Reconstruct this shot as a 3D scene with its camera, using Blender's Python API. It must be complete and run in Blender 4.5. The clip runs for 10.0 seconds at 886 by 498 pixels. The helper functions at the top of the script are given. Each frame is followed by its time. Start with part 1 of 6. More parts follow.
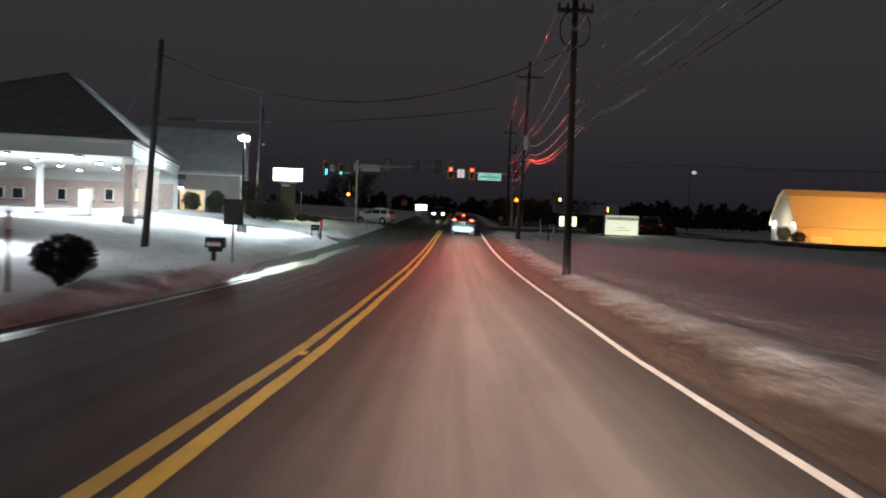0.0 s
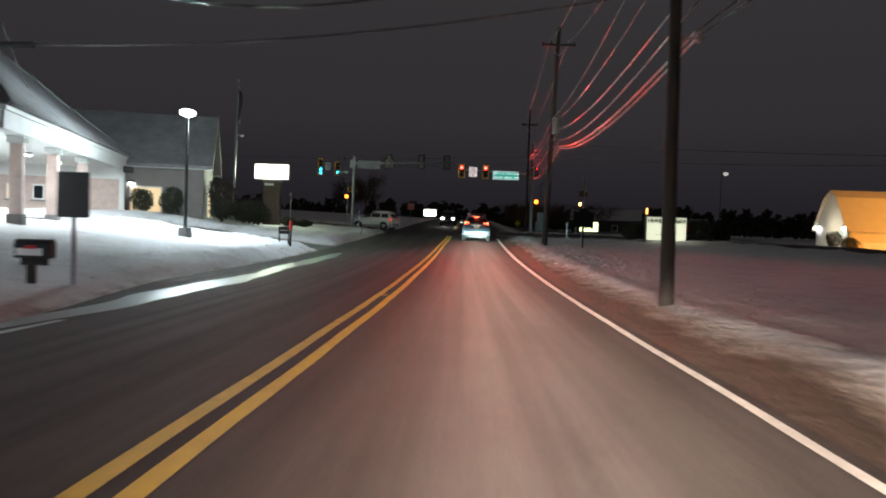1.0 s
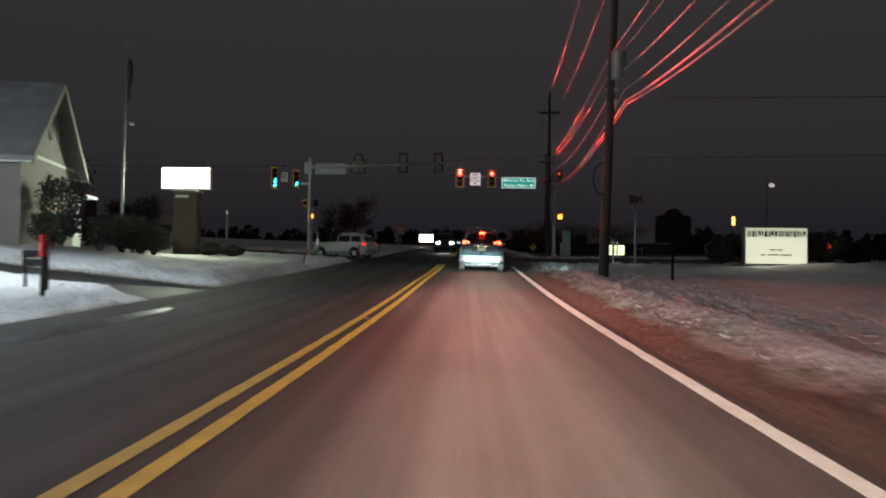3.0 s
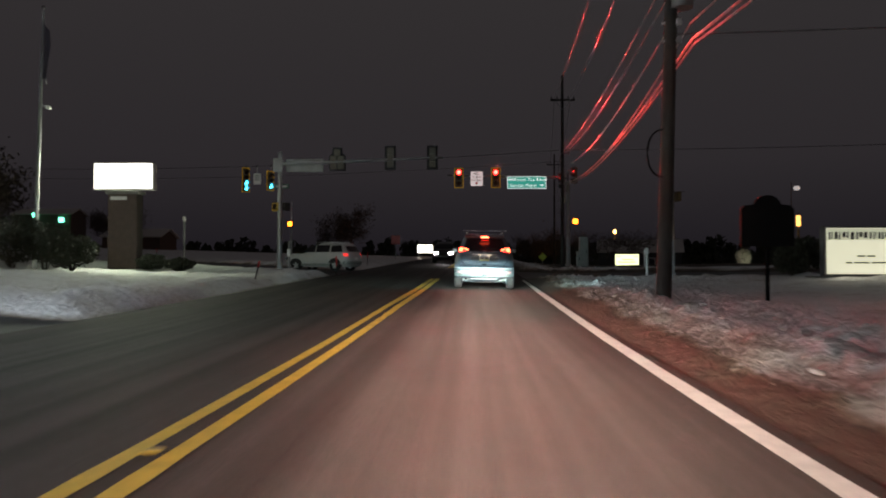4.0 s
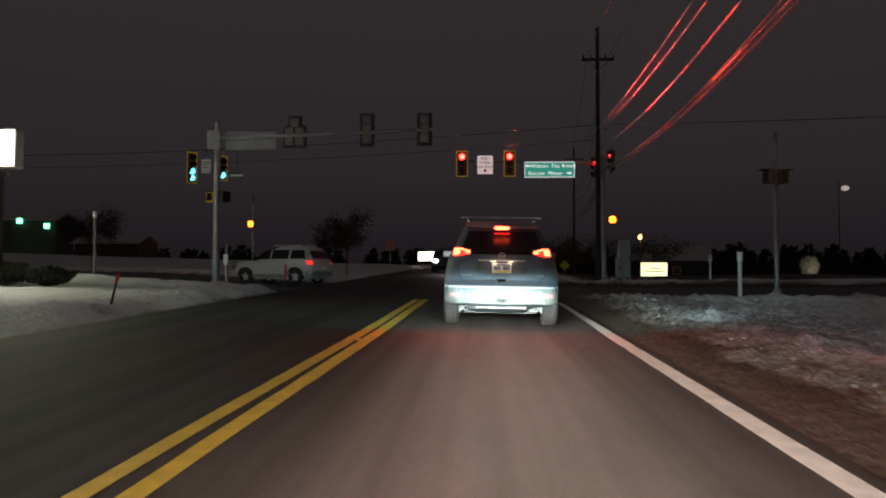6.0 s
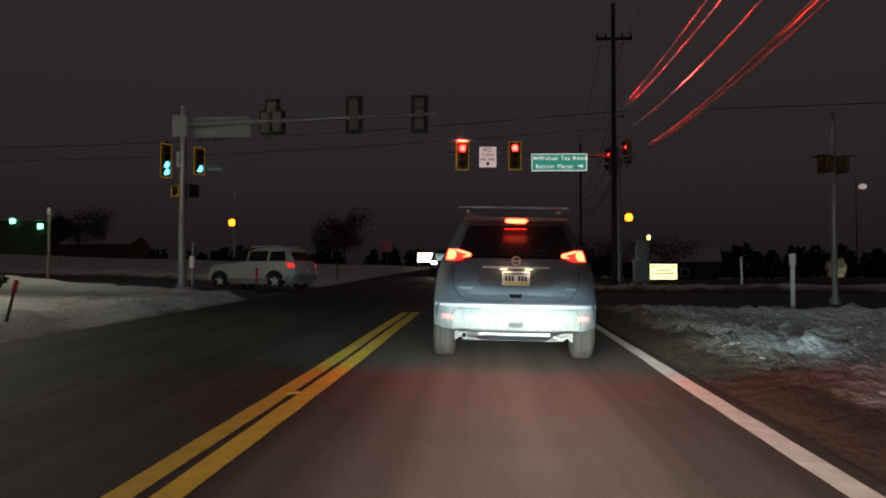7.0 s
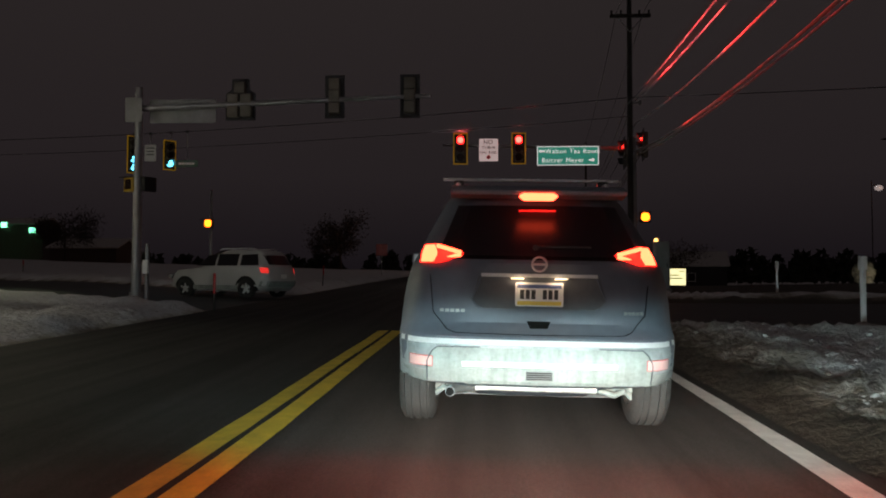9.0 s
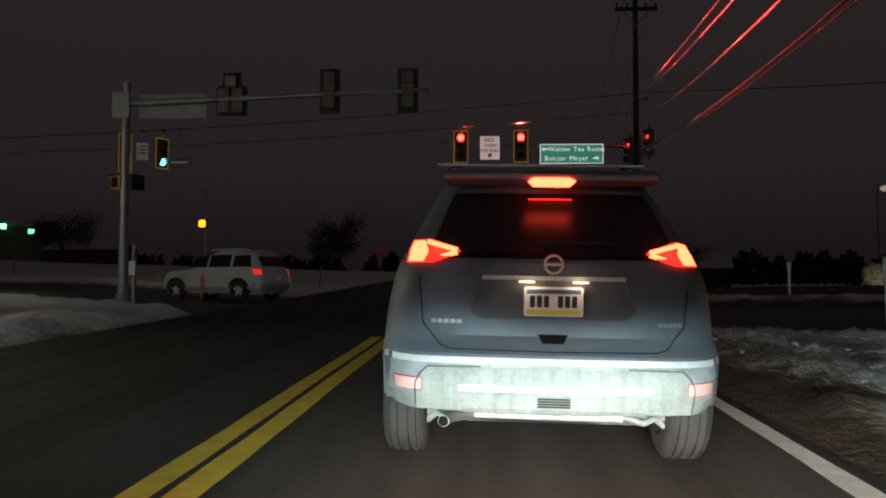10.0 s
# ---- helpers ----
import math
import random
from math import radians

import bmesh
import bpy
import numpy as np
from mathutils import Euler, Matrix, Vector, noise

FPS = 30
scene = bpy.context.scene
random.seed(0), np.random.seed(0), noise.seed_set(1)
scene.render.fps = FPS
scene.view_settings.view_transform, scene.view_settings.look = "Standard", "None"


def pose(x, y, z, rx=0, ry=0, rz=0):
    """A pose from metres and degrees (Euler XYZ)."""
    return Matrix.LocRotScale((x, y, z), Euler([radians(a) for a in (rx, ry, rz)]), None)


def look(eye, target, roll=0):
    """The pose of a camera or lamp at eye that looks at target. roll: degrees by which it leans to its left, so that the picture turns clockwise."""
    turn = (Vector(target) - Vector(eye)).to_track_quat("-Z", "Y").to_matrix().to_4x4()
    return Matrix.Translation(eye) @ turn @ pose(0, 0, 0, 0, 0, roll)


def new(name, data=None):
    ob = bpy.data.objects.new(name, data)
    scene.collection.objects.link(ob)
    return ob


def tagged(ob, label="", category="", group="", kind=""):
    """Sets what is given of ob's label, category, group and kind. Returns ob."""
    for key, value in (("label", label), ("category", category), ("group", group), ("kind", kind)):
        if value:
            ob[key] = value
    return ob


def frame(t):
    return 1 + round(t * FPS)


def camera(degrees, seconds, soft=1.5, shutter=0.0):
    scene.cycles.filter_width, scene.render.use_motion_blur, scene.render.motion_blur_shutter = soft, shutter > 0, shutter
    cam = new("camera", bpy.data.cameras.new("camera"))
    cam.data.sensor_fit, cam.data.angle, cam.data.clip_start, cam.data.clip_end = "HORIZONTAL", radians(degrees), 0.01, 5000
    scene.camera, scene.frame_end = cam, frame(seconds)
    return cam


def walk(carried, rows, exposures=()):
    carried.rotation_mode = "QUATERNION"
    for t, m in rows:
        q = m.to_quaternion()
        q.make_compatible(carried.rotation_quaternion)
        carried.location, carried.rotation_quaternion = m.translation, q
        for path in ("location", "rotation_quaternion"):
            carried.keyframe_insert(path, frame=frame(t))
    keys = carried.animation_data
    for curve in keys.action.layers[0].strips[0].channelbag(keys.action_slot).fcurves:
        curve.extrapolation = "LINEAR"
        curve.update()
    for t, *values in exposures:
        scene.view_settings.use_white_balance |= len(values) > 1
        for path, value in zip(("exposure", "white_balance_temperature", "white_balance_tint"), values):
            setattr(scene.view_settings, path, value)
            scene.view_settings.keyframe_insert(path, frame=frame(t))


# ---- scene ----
# camera and its walk
cam = camera(60.0, 10.0, soft=1.9, shutter=0.5)
PATH = [
    (0, (-0.578, -3.427, 1.492), (-0.596, -1.429, 1.408), 2.1),
    (0.5, (-0.549, 2.161, 1.304), (-0.58, 4.16, 1.227), 1.9),
    (1, (-0.519, 7.073, 1.087), (-0.568, 9.072, 1.024), 1.9),
    (1.5, (-0.529, 12.154, 0.999), (-0.58, 14.152, 0.949), 1.6),
    (2, (-0.46, 17.076, 0.873), (-0.512, 19.075, 0.846), 1.2),
    (2.5, (-0.296, 21.839, 0.786), (-0.355, 23.838, 0.784), 0.9),
    (3, (-0.201, 26.32, 0.767), (-0.264, 28.319, 0.781), 0.6),
    (4.5, (0.014, 37.697, 0.788), (-0.062, 39.695, 0.84), -0.1),
    (5, (0.017, 40.764, 0.872), (-0.062, 42.762, 0.926), -0.1),
    (5.5, (0.026, 43.274, 0.87), (-0.061, 45.271, 0.933), -0.0),
    (7, (-0.007, 49.195, 1.045), (-0.103, 51.191, 1.113), 0.1),
    (7.5, (-0.018, 50.523, 1.053), (-0.116, 52.52, 1.124), 0.0),
    (8, (-0.014, 51.465, 1.068), (-0.11, 53.461, 1.143), 0.1),
    (8.5, (0.011, 52.234, 1.081), (-0.087, 54.23, 1.158), 0.0),
    (9, (0.015, 52.757, 1.103), (-0.082, 54.753, 1.183), 0.1),
    (9.5, (0.017, 53.31, 1.115), (-0.081, 55.306, 1.197), 0.1),
    (10, (0.018, 53.683, 1.114), (-0.082, 55.679, 1.198), 0.1),
]
walk(cam, [(t, look(eye, target, roll)) for t, eye, target, roll in PATH],
     [(0.0, 0.65, 6500, 10), (1.0, 0.65, 6550, 10), (2.0, 0.7, 6600, 11), (3.0, 0.45, 6650, 13), (4.5, 0.35, 6900, 18), (5.5, 0.25, 7050, 21), (7.0, 0.0, 7300, 26), (10.0, -0.35, 7500, 28)])

# ---- lie of the land -------------------------------------------------------
PROFILE_Y = np.arange(-60.0, 420.0, 0.5)
PROFILE_Z = np.cumsum(np.interp(PROFILE_Y, [0, 50, 120, 200], [-0.035, 0.022, 0.022, 0.004])) * 0.5
PROFILE_Z -= np.interp(54, PROFILE_Y, PROFILE_Z)


def grade(y):
    """Height of the road's crown along its length."""
    return float(np.interp(y, PROFILE_Y, PROFILE_Z))


def edge(y):
    """x of the white edge line on the driver's side of the road."""
    return 1.54 + 0.0085 * y - float(np.interp(y, [-8, 0, 5, 13], [0.0, 0.04, 0.09, 0.0]))


def crown(y):
    """x of the middle between the yellow lines; the lane width varies to fit the camera's view."""
    return 1.54 + 0.0085 * y - float(np.interp(y, [-8, 0, 5, 13, 28, 50, 57], [3.6, 3.55, 3.52, 3.6, 3.69, 3.68, 3.6]))


def smooth(a, b, v):
    t = min(1.0, max(0.0, (v - a) / (b - a)))
    return t * t * (3 - 2 * t)


def pavement_z(x, y):
    return grade(y) - 0.02 * abs(x - crown(y))


def cross_distance(x, y):
    """Distance from the middle of the crossing street, which runs at a slant."""
    return abs((y - 75.0 + 0.42 * (x + 1.5)) / math.hypot(1, 0.42))


CROSS_HALF = 4.3


def verge(x, y):
    """How far a place lies outside all pavement (0 on it, in metres)."""
    c = crown(y)
    left = (c - 5.3 + 1.6 * (1 - smooth(14, 26, y))) - x
    right = x - (edge(y) + 0.12) + 0.16 * noise.noise(Vector((x * 0.7, y * 0.55, 4.0)))
    side = max(left, right)
    cross = cross_distance(x, y) - CROSS_HALF
    drive = 99.0
    if x < c:
        drive = abs(y - 46.0 - 0.1 * (x + 7)) - 2.3
    return min(side, cross, drive)


def fall(d, y):
    """The land on the driver's side sinks away from the road, most of all beyond the crossing."""
    return -0.04 * max(0.0, min(40, d - 20)) - 2.0 * smooth(84, 135, y) * smooth(4, 14, d)


def ground_z(x, y):
    c = crown(y)
    v = verge(x, y)
    base = grade(y) - 0.02 * min(abs(x - c), 6.0)
    if x < c:
        rise = 0.115 * max(0.0, min(10.0, c - 6.0 - x)) * (1 - 0.65 * smooth(54, 66, y))
        far = 0.03 * max(0.0, min(60, c - 20.0 - x)) * smooth(70, 120, y)
    else:
        rise = 0.02 * max(0.0, min(14.0, x - c - 5.0))
        far = fall(x - c, y)
    lift = smooth(0.0, 0.7, v)
    lumps = noise.fractal(Vector((x * 0.45, y * 0.45, 3.1)), 1.0, 2.0, 4) * 0.08 * (1 - 0.6 * smooth(4, 9, v))
    lumps += max(0.0, noise.fractal(Vector((x * 1.3, y * 1.1, 7.7)), 0.9, 2.1, 4)) * (0.17 if x < c else 0.10) * smooth(0.1, 0.6, v) * (1 - smooth(2.2, 6.0, v))
    if x > c and 0 < v < 6:
        # broken crust thrown up by the plough
        p = Vector((x * 3.1, y * 2.6, 1.7))
        crust = abs(noise.fractal(p, 0.8, 2.1, 4)) - 0.16
        lumps += (0.05 + 0.13 * smooth(34, 44, y)) * crust * smooth(0.35, 1.0, v) * (1 - smooth(3.0, 6.0, v)) * smooth(-6, 10, y)
    if x > c:
        lumps *= 0.6 + 0.35 * smooth(28, 42, y)
    berm = ((0.2 + 0.14 * smooth(30, 38, y) * (1 - smooth(52, 58, y))) if x < c else 0.12 + 0.10 * smooth(30, 38, y) * (1 - smooth(52, 58, y))) * math.exp(-((v - (1.4 if x < c else 1.75)) / (0.8 if x < c else 0.5)) ** 2)
    if v <= 0:
        return base + rise - 0.06
    return base + rise + far - 0.06 + lift * (0.14 + berm * 0.8 + lumps)


def support(x, y):
    return ground_z(x, y)


# ---- world and large lights -------------------------------------------------
world = bpy.data.worlds.new("night_sky")
scene.world = world
world.use_nodes = True
sky = world.node_tree
height = sky.nodes.new("ShaderNodeSeparateXYZ")
sky.links.new(sky.nodes.new("ShaderNodeTexCoord").outputs["Generated"], height.inputs[0])
ramp = sky.nodes.new("ShaderNodeValToRGB")
ramp.color_ramp.elements[0].position, ramp.color_ramp.elements[0].color = 0.0, (0.0080, 0.0072, 0.0098, 1)
ramp.color_ramp.elements[1].position, ramp.color_ramp.elements[1].color = 0.38, (0.0240, 0.0228, 0.0236, 1)
middle = ramp.color_ramp.elements.new(0.13)
middle.color = (0.0185, 0.0170, 0.0190, 1)
sky.links.new(height.outputs["Z"], ramp.inputs[0])
sky.links.new(ramp.outputs["Color"], sky.nodes["Background"].inputs["Color"])
world.node_tree.nodes["Background"].inputs["Strength"].default_value = 1.0


def lamp(name, kind, at, watts, colour, target=None, radius=0.1, cone=None, blend=0.6, size=None):
    d = bpy.data.lights.new(name, kind)
    d.energy, d.color = watts, colour
    if kind in ("POINT", "SPOT"):
        d.shadow_soft_size = radius
    if kind == "SPOT":
        d.spot_size, d.spot_blend = radians(cone), blend
    if kind == "AREA":
        d.shape, d.size, d.size_y = "RECTANGLE", size[0], size[1]
    ob = new(name, d)
    ob.matrix_world = look(at, target) if target else Matrix.Translation(at)
    return ob


# fixed spots, all lit at once, standing in along the way for the dipped headlights of the car that
# carries the camera, and a pair at its stop; the beams are wide and flat and end a little below the level
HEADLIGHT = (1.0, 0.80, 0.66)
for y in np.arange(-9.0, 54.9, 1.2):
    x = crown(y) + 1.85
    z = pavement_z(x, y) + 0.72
    beam = lamp("headlight_stand_in", "SPOT", (x, y, z), 2500 - 500 * smooth(2, 12, y) - 450 * smooth(34, 41, y) - 350 * smooth(46, 51, y) - 350 * smooth(51, 54, y), HEADLIGHT if y < 38 else (1.0, 0.89, 0.76), (x + 0.8 - 0.3 * smooth(36, 41, y) + 0.4 * smooth(43, 48, y), y + 10, z - 2.0), 0.35, 22, 1.0)
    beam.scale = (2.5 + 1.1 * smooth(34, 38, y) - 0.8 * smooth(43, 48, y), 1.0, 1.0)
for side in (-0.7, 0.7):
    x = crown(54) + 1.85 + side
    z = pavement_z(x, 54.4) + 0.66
    beam = lamp("headlight_stand_in", "SPOT", (x, 54.4, z), 1100, (0.5, 0.96, 1.0), (x + 0.6 + 2.0 * side, 64.4, z - 0.6), 0.07, 21, 1.0)
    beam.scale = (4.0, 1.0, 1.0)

# ---- materials ---------------------------------------------------------------
def material(name, colour, rough=0.6, metal=0.0, vary=0.25, scale=3.0, bump=0.0, bump_scale=40.0, emit=None, power=0.0, coat=0.0, spec=0.5, tint=None, random_piece=0.0):
    """Principled surface with variation at two scales, relief and an optional glow."""
    m = bpy.data.materials.new(name)
    m.use_nodes = True
    t = m.node_tree
    b = t.nodes["Principled BSDF"]
    b.inputs["Roughness"].default_value = rough
    b.inputs["Metallic"].default_value = metal
    b.inputs["Specular IOR Level"].default_value = spec
    b.inputs["Coat Weight"].default_value = coat
    co = t.nodes.new("ShaderNodeTexCoord")
    n1 = t.nodes.new("ShaderNodeTexNoise")
    n1.inputs["Scale"].default_value, n1.inputs["Detail"].default_value = scale, 6
    n2 = t.nodes.new("ShaderNodeTexNoise")
    n2.inputs["Scale"].default_value, n2.inputs["Detail"].default_value = scale * 9, 4
    for n in (n1, n2):
        t.links.new(co.outputs["Object"], n.inputs["Vector"])
    mix = t.nodes.new("ShaderNodeMath")
    mix.operation = "MULTIPLY_ADD"
    mix.inputs[1].default_value = 0.6
    t.links.new(n1.outputs["Fac"], mix.inputs[0])
    half = t.nodes.new("ShaderNodeMath")
    half.operation = "MULTIPLY"
    half.inputs[1].default_value = 0.4
    t.links.new(n2.outputs["Fac"], half.inputs[0])
    t.links.new(half.outputs[0], mix.inputs[2])
    ramp = t.nodes.new("ShaderNodeValToRGB")
    c2 = tint or colour
    ramp.color_ramp.elements[0].position, ramp.color_ramp.elements[1].position = 0.3, 0.7
    ramp.color_ramp.elements[0].color = (*[max(0, c * (1 - vary)) for c in c2], 1)
    ramp.color_ramp.elements[1].color = (*[min(1, c * (1 + vary * 0.6)) for c in colour], 1)
    t.links.new(mix.outputs[0], ramp.inputs[0])
    out = ramp.outputs["Color"]
    if random_piece:
        info = t.nodes.new("ShaderNodeObjectInfo")
        hsv = t.nodes.new("ShaderNodeHueSaturation")
        mr = t.nodes.new("ShaderNodeMapRange")
        mr.inputs["To Min"].default_value, mr.inputs["To Max"].default_value = 1 - random_piece, 1 + random_piece
        t.links.new(info.outputs["Random"], mr.inputs["Value"])
        t.links.new(mr.outputs["Result"], hsv.inputs["Value"])
        t.links.new(out, hsv.inputs["Color"])
        out = hsv.outputs["Color"]
    t.links.new(out, b.inputs["Base Color"])
    if bump:
        nb = t.nodes.new("ShaderNodeTexNoise")
        nb.inputs["Scale"].default_value, nb.inputs["Detail"].default_value = bump_scale, 5
        t.links.new(co.outputs["Object"], nb.inputs["Vector"])
        bp = t.nodes.new("ShaderNodeBump")
        bp.inputs["Strength"].default_value, bp.inputs["Distance"].default_value = bump, 0.02
        t.links.new(nb.outputs["Fac"], bp.inputs["Height"])
        t.links.new(bp.outputs["Normal"], b.inputs["Normal"])
    if emit:
        b.inputs["Emission Color"].default_value = (*emit, 1)
        b.inputs["Emission Strength"].default_value = power
    return m


# ---- building tools ------------------------------------------------------------
def part(name, bm, mat, parent=None, label="", smooth_angle=None):
    """Links a bmesh as one mesh object, under a thing or a part."""
    me = bpy.data.meshes.new(name)
    bmesh.ops.recalc_face_normals(bm, faces=bm.faces)
    bm.to_mesh(me)
    bm.free()
    me.materials.append(mat)
    if smooth_angle:
        for p in me.polygons:
            p.use_smooth = True
        me.set_sharp_from_angle(angle=radians(smooth_angle))
    ob = new(name, me)
    if parent is not None:
        ob.parent = parent
    if label:
        ob["label"] = label
    return ob


def thing(name, at, label, category, group="", turn=0.0, kind=""):
    """An Empty at a thing's base."""
    ob = new(name)
    ob.empty_display_size = 0.2
    ob.matrix_basis = pose(*at, 0, 0, turn)
    return tagged(ob, label, category, group, kind)


def box(x0, x1, y0, y1, z0, z1, bevel=0.0, bm=None, m=None):
    own = bmesh.new()
    bmesh.ops.create_cube(own, size=1)
    for v in own.verts:
        v.co = Vector(((x0 + x1) / 2 + v.co.x * (x1 - x0), (y0 + y1) / 2 + v.co.y * (y1 - y0), (z0 + z1) / 2 + v.co.z * (z1 - z0)))
    if bevel:
        bmesh.ops.bevel(own, geom=own.edges[:], offset=bevel, segments=2, affect="EDGES", profile=0.5)
    if m is not None:
        own.transform(m)
    return merge(bm, own)


def merge(bm, own):
    if bm is None:
        return own
    me = bpy.data.meshes.new("scratch")
    own.to_mesh(me)
    own.free()
    bm.from_mesh(me)
    bpy.data.meshes.remove(me)
    return bm


def rod(a, b, r0, r1=None, n=12, bm=None, caps=True):
    """A tapered round bar from a to b."""
    a, b = Vector(a), Vector(b)
    own = bmesh.new()
    d = b - a
    bmesh.ops.create_cone(own, cap_ends=caps, segments=n, radius1=r0, radius2=r0 if r1 is None else r1, depth=d.length)
    own.transform(Matrix.Translation((a + b) / 2) @ d.to_track_quat("Z", "Y").to_matrix().to_4x4())
    return merge(bm, own)


def ball(at, r, bm=None, n=2, squash=(1, 1, 1)):
    own = bmesh.new()
    bmesh.ops.create_icosphere(own, subdivisions=n, radius=r)
    own.transform(Matrix.Translation(at) @ Matrix.Diagonal((*squash, 1)))
    return merge(bm, own)


def pipe(points, r, n=6, bm=None):
    """A round tube along a line of points."""
    own = bm or bmesh.new()
    pts = [Vector(p) for p in points]
    rings = []
    for i, p in enumerate(pts):
        d = (pts[min(i + 1, len(pts) - 1)] - pts[max(i - 1, 0)]).normalized()
        s = d.cross(Vector((0, 0, 1)))
        s = s.normalized() if s.length > 1e-4 else Vector((1, 0, 0))
        u = s.cross(d).normalized()
        rings.append([own.verts.new(p + r * (math.cos(2 * math.pi * k / n) * s + math.sin(2 * math.pi * k / n) * u)) for k in range(n)])
    for r0, r1 in zip(rings, rings[1:]):
        for k in range(n):
            own.faces.new((r0[k], r0[(k + 1) % n], r1[(k + 1) % n], r1[k]))
    own.faces.new(rings[0])
    own.faces.new(rings[-1][::-1])
    return own


def prism(outline, depth, axis="y", at=0.0, bevel=0.0, bm=None):
    """A flat outline given depth: (x, z) pairs pushed along y, or (y, z) pairs along x, or (x, y) along z."""
    own = bmesh.new()
    put = {"y": lambda a, b, d: (a, d, b), "x": lambda a, b, d: (d, a, b), "z": lambda a, b, d: (a, b, d)}[axis]
    f = [own.verts.new(put(a, b, at)) for a, b in outline]
    g = [own.verts.new(put(a, b, at + depth)) for a, b in outline]
    own.faces.new(f)
    own.faces.new(g[::-1])
    for i in range(len(f)):
        j = (i + 1) % len(f)
        own.faces.new((f[i], g[i], g[j], f[j]))
    bmesh.ops.recalc_face_normals(own, faces=own.faces)
    if bevel:
        bmesh.ops.bevel(own, geom=own.edges[:], offset=bevel, segments=2, affect="EDGES", profile=0.5)
    return merge(bm, own)


def rounded(w, h, r, n=4, cx=0.0, cz=0.0):
    """Outline of a rounded rectangle."""
    out = []
    for qx, qz, a0 in ((1, 1, 0), (-1, 1, 90), (-1, -1, 180), (1, -1, 270)):
        for k in range(n + 1):
            a = radians(a0 + 90 * k / n)
            out.append((cx + qx * (w / 2 - r) + r * math.cos(a), cz + qz * (h / 2 - r) + r * math.sin(a)))
    return out


def letters(text, size, at, mat, parent, name="letter", stretch=1.0, bold=0.0):
    """Words in the built-in font, a mesh a letter, a few millimetres thick, centred at a place and facing -y."""
    glyphs, width = [], 0.0
    for ch in text:
        if ch == " ":
            width += size * 0.42
            continue
        cu = bpy.data.curves.new("glyph", "FONT")
        cu.body, cu.size, cu.extrude, cu.offset = ch, size, 0.004, size * bold
        ob = bpy.data.objects.new("glyph", cu)
        me = bpy.data.meshes.new_from_object(ob)
        bpy.data.objects.remove(ob)
        xs = [v.co.x for v in me.vertices]
        glyphs.append((me, width - min(xs)))
        width += max(xs) - min(xs) + size * 0.13
    for me, off in glyphs:
        me.transform(pose(*at, 90, 0, 0) @ Matrix.Diagonal((stretch, 1, 1, 1)) @ Matrix.Translation((off - width / 2, -size * 0.34, 0)))
        me.materials.append(mat)
        new(name, me).parent = parent


def asphalt_material(name, colour, rough):
    """Worn asphalt: stone grain, patches, and paler wheel tracks that run along the road."""
    m = material(name, colour, rough, spec=0.15, vary=0.14, scale=0.7, bump=0.5, bump_scale=110)
    t = m.node_tree
    b = t.nodes["Principled BSDF"]
    src = b.inputs["Base Color"].links[0].from_socket
    co = t.nodes.new("ShaderNodeTexCoord")
    mp = t.nodes.new("ShaderNodeMapping")
    mp.inputs["Scale"].default_value = (2.2, 0.025, 1.0)
    t.links.new(co.outputs["Object"], mp.inputs["Vector"])
    streak = t.nodes.new("ShaderNodeTexNoise")
    streak.inputs["Scale"].default_value, streak.inputs["Detail"].default_value = 1.6, 8
    t.links.new(mp.outputs["Vector"], streak.inputs["Vector"])
    grit = t.nodes.new("ShaderNodeTexVoronoi")
    grit.inputs["Scale"].default_value = 55
    t.links.new(co.outputs["Object"], grit.inputs["Vector"])
    r1 = t.nodes.new("ShaderNodeMapRange")
    r1.inputs["From Min"].default_value, r1.inputs["From Max"].default_value = 0.3, 0.7
    r1.inputs["To Min"].default_value, r1.inputs["To Max"].default_value = 0.68, 1.35
    t.links.new(streak.outputs["Fac"], r1.inputs["Value"])
    r2 = t.nodes.new("ShaderNodeMapRange")
    r2.inputs["From Max"].default_value = 0.6
    r2.inputs["To Min"].default_value, r2.inputs["To Max"].default_value = 1.25, 0.75
    t.links.new(grit.outputs["Distance"], r2.inputs["Value"])
    mul = t.nodes.new("ShaderNodeMath")
    mul.operation = "MULTIPLY"
    t.links.new(r1.outputs["Result"], mul.inputs[0])
    t.links.new(r2.outputs["Result"], mul.inputs[1])
    hsv = t.nodes.new("ShaderNodeHueSaturation")
    t.links.new(src, hsv.inputs["Color"])
    t.links.new(mul.outputs[0], hsv.inputs["Value"])
    t.links.new(hsv.outputs["Color"], b.inputs["Base Color"])
    return m


# surfaces
M_ASPHALT = asphalt_material("asphalt", (0.066, 0.060, 0.056), 0.78)
M_STREET = material("crossing_asphalt", (0.05, 0.048, 0.048), 0.6, vary=0.35, scale=0.5, bump=0.4, bump_scale=60)
M_TAR = material("tar", (0.018, 0.016, 0.015), 0.7, vary=0.3, scale=20, bump=0.3, bump_scale=80)
M_YELLOW = material("yellow_paint", (0.76, 0.50, 0.05), 0.7, vary=0.3, scale=6, bump=0.2, bump_scale=120)
M_WHITE_LINE = material("white_paint", (0.80, 0.79, 0.75), 0.55, vary=0.3, scale=6, bump=0.2, bump_scale=120)
M_WORN_LINE = material("worn_white_paint", (0.22, 0.22, 0.22), 0.35, vary=0.6, scale=3)
M_POLE = material("weathered_wood", (0.030, 0.026, 0.023), 0.85, vary=0.4, scale=4, bump=0.6, bump_scale=30)
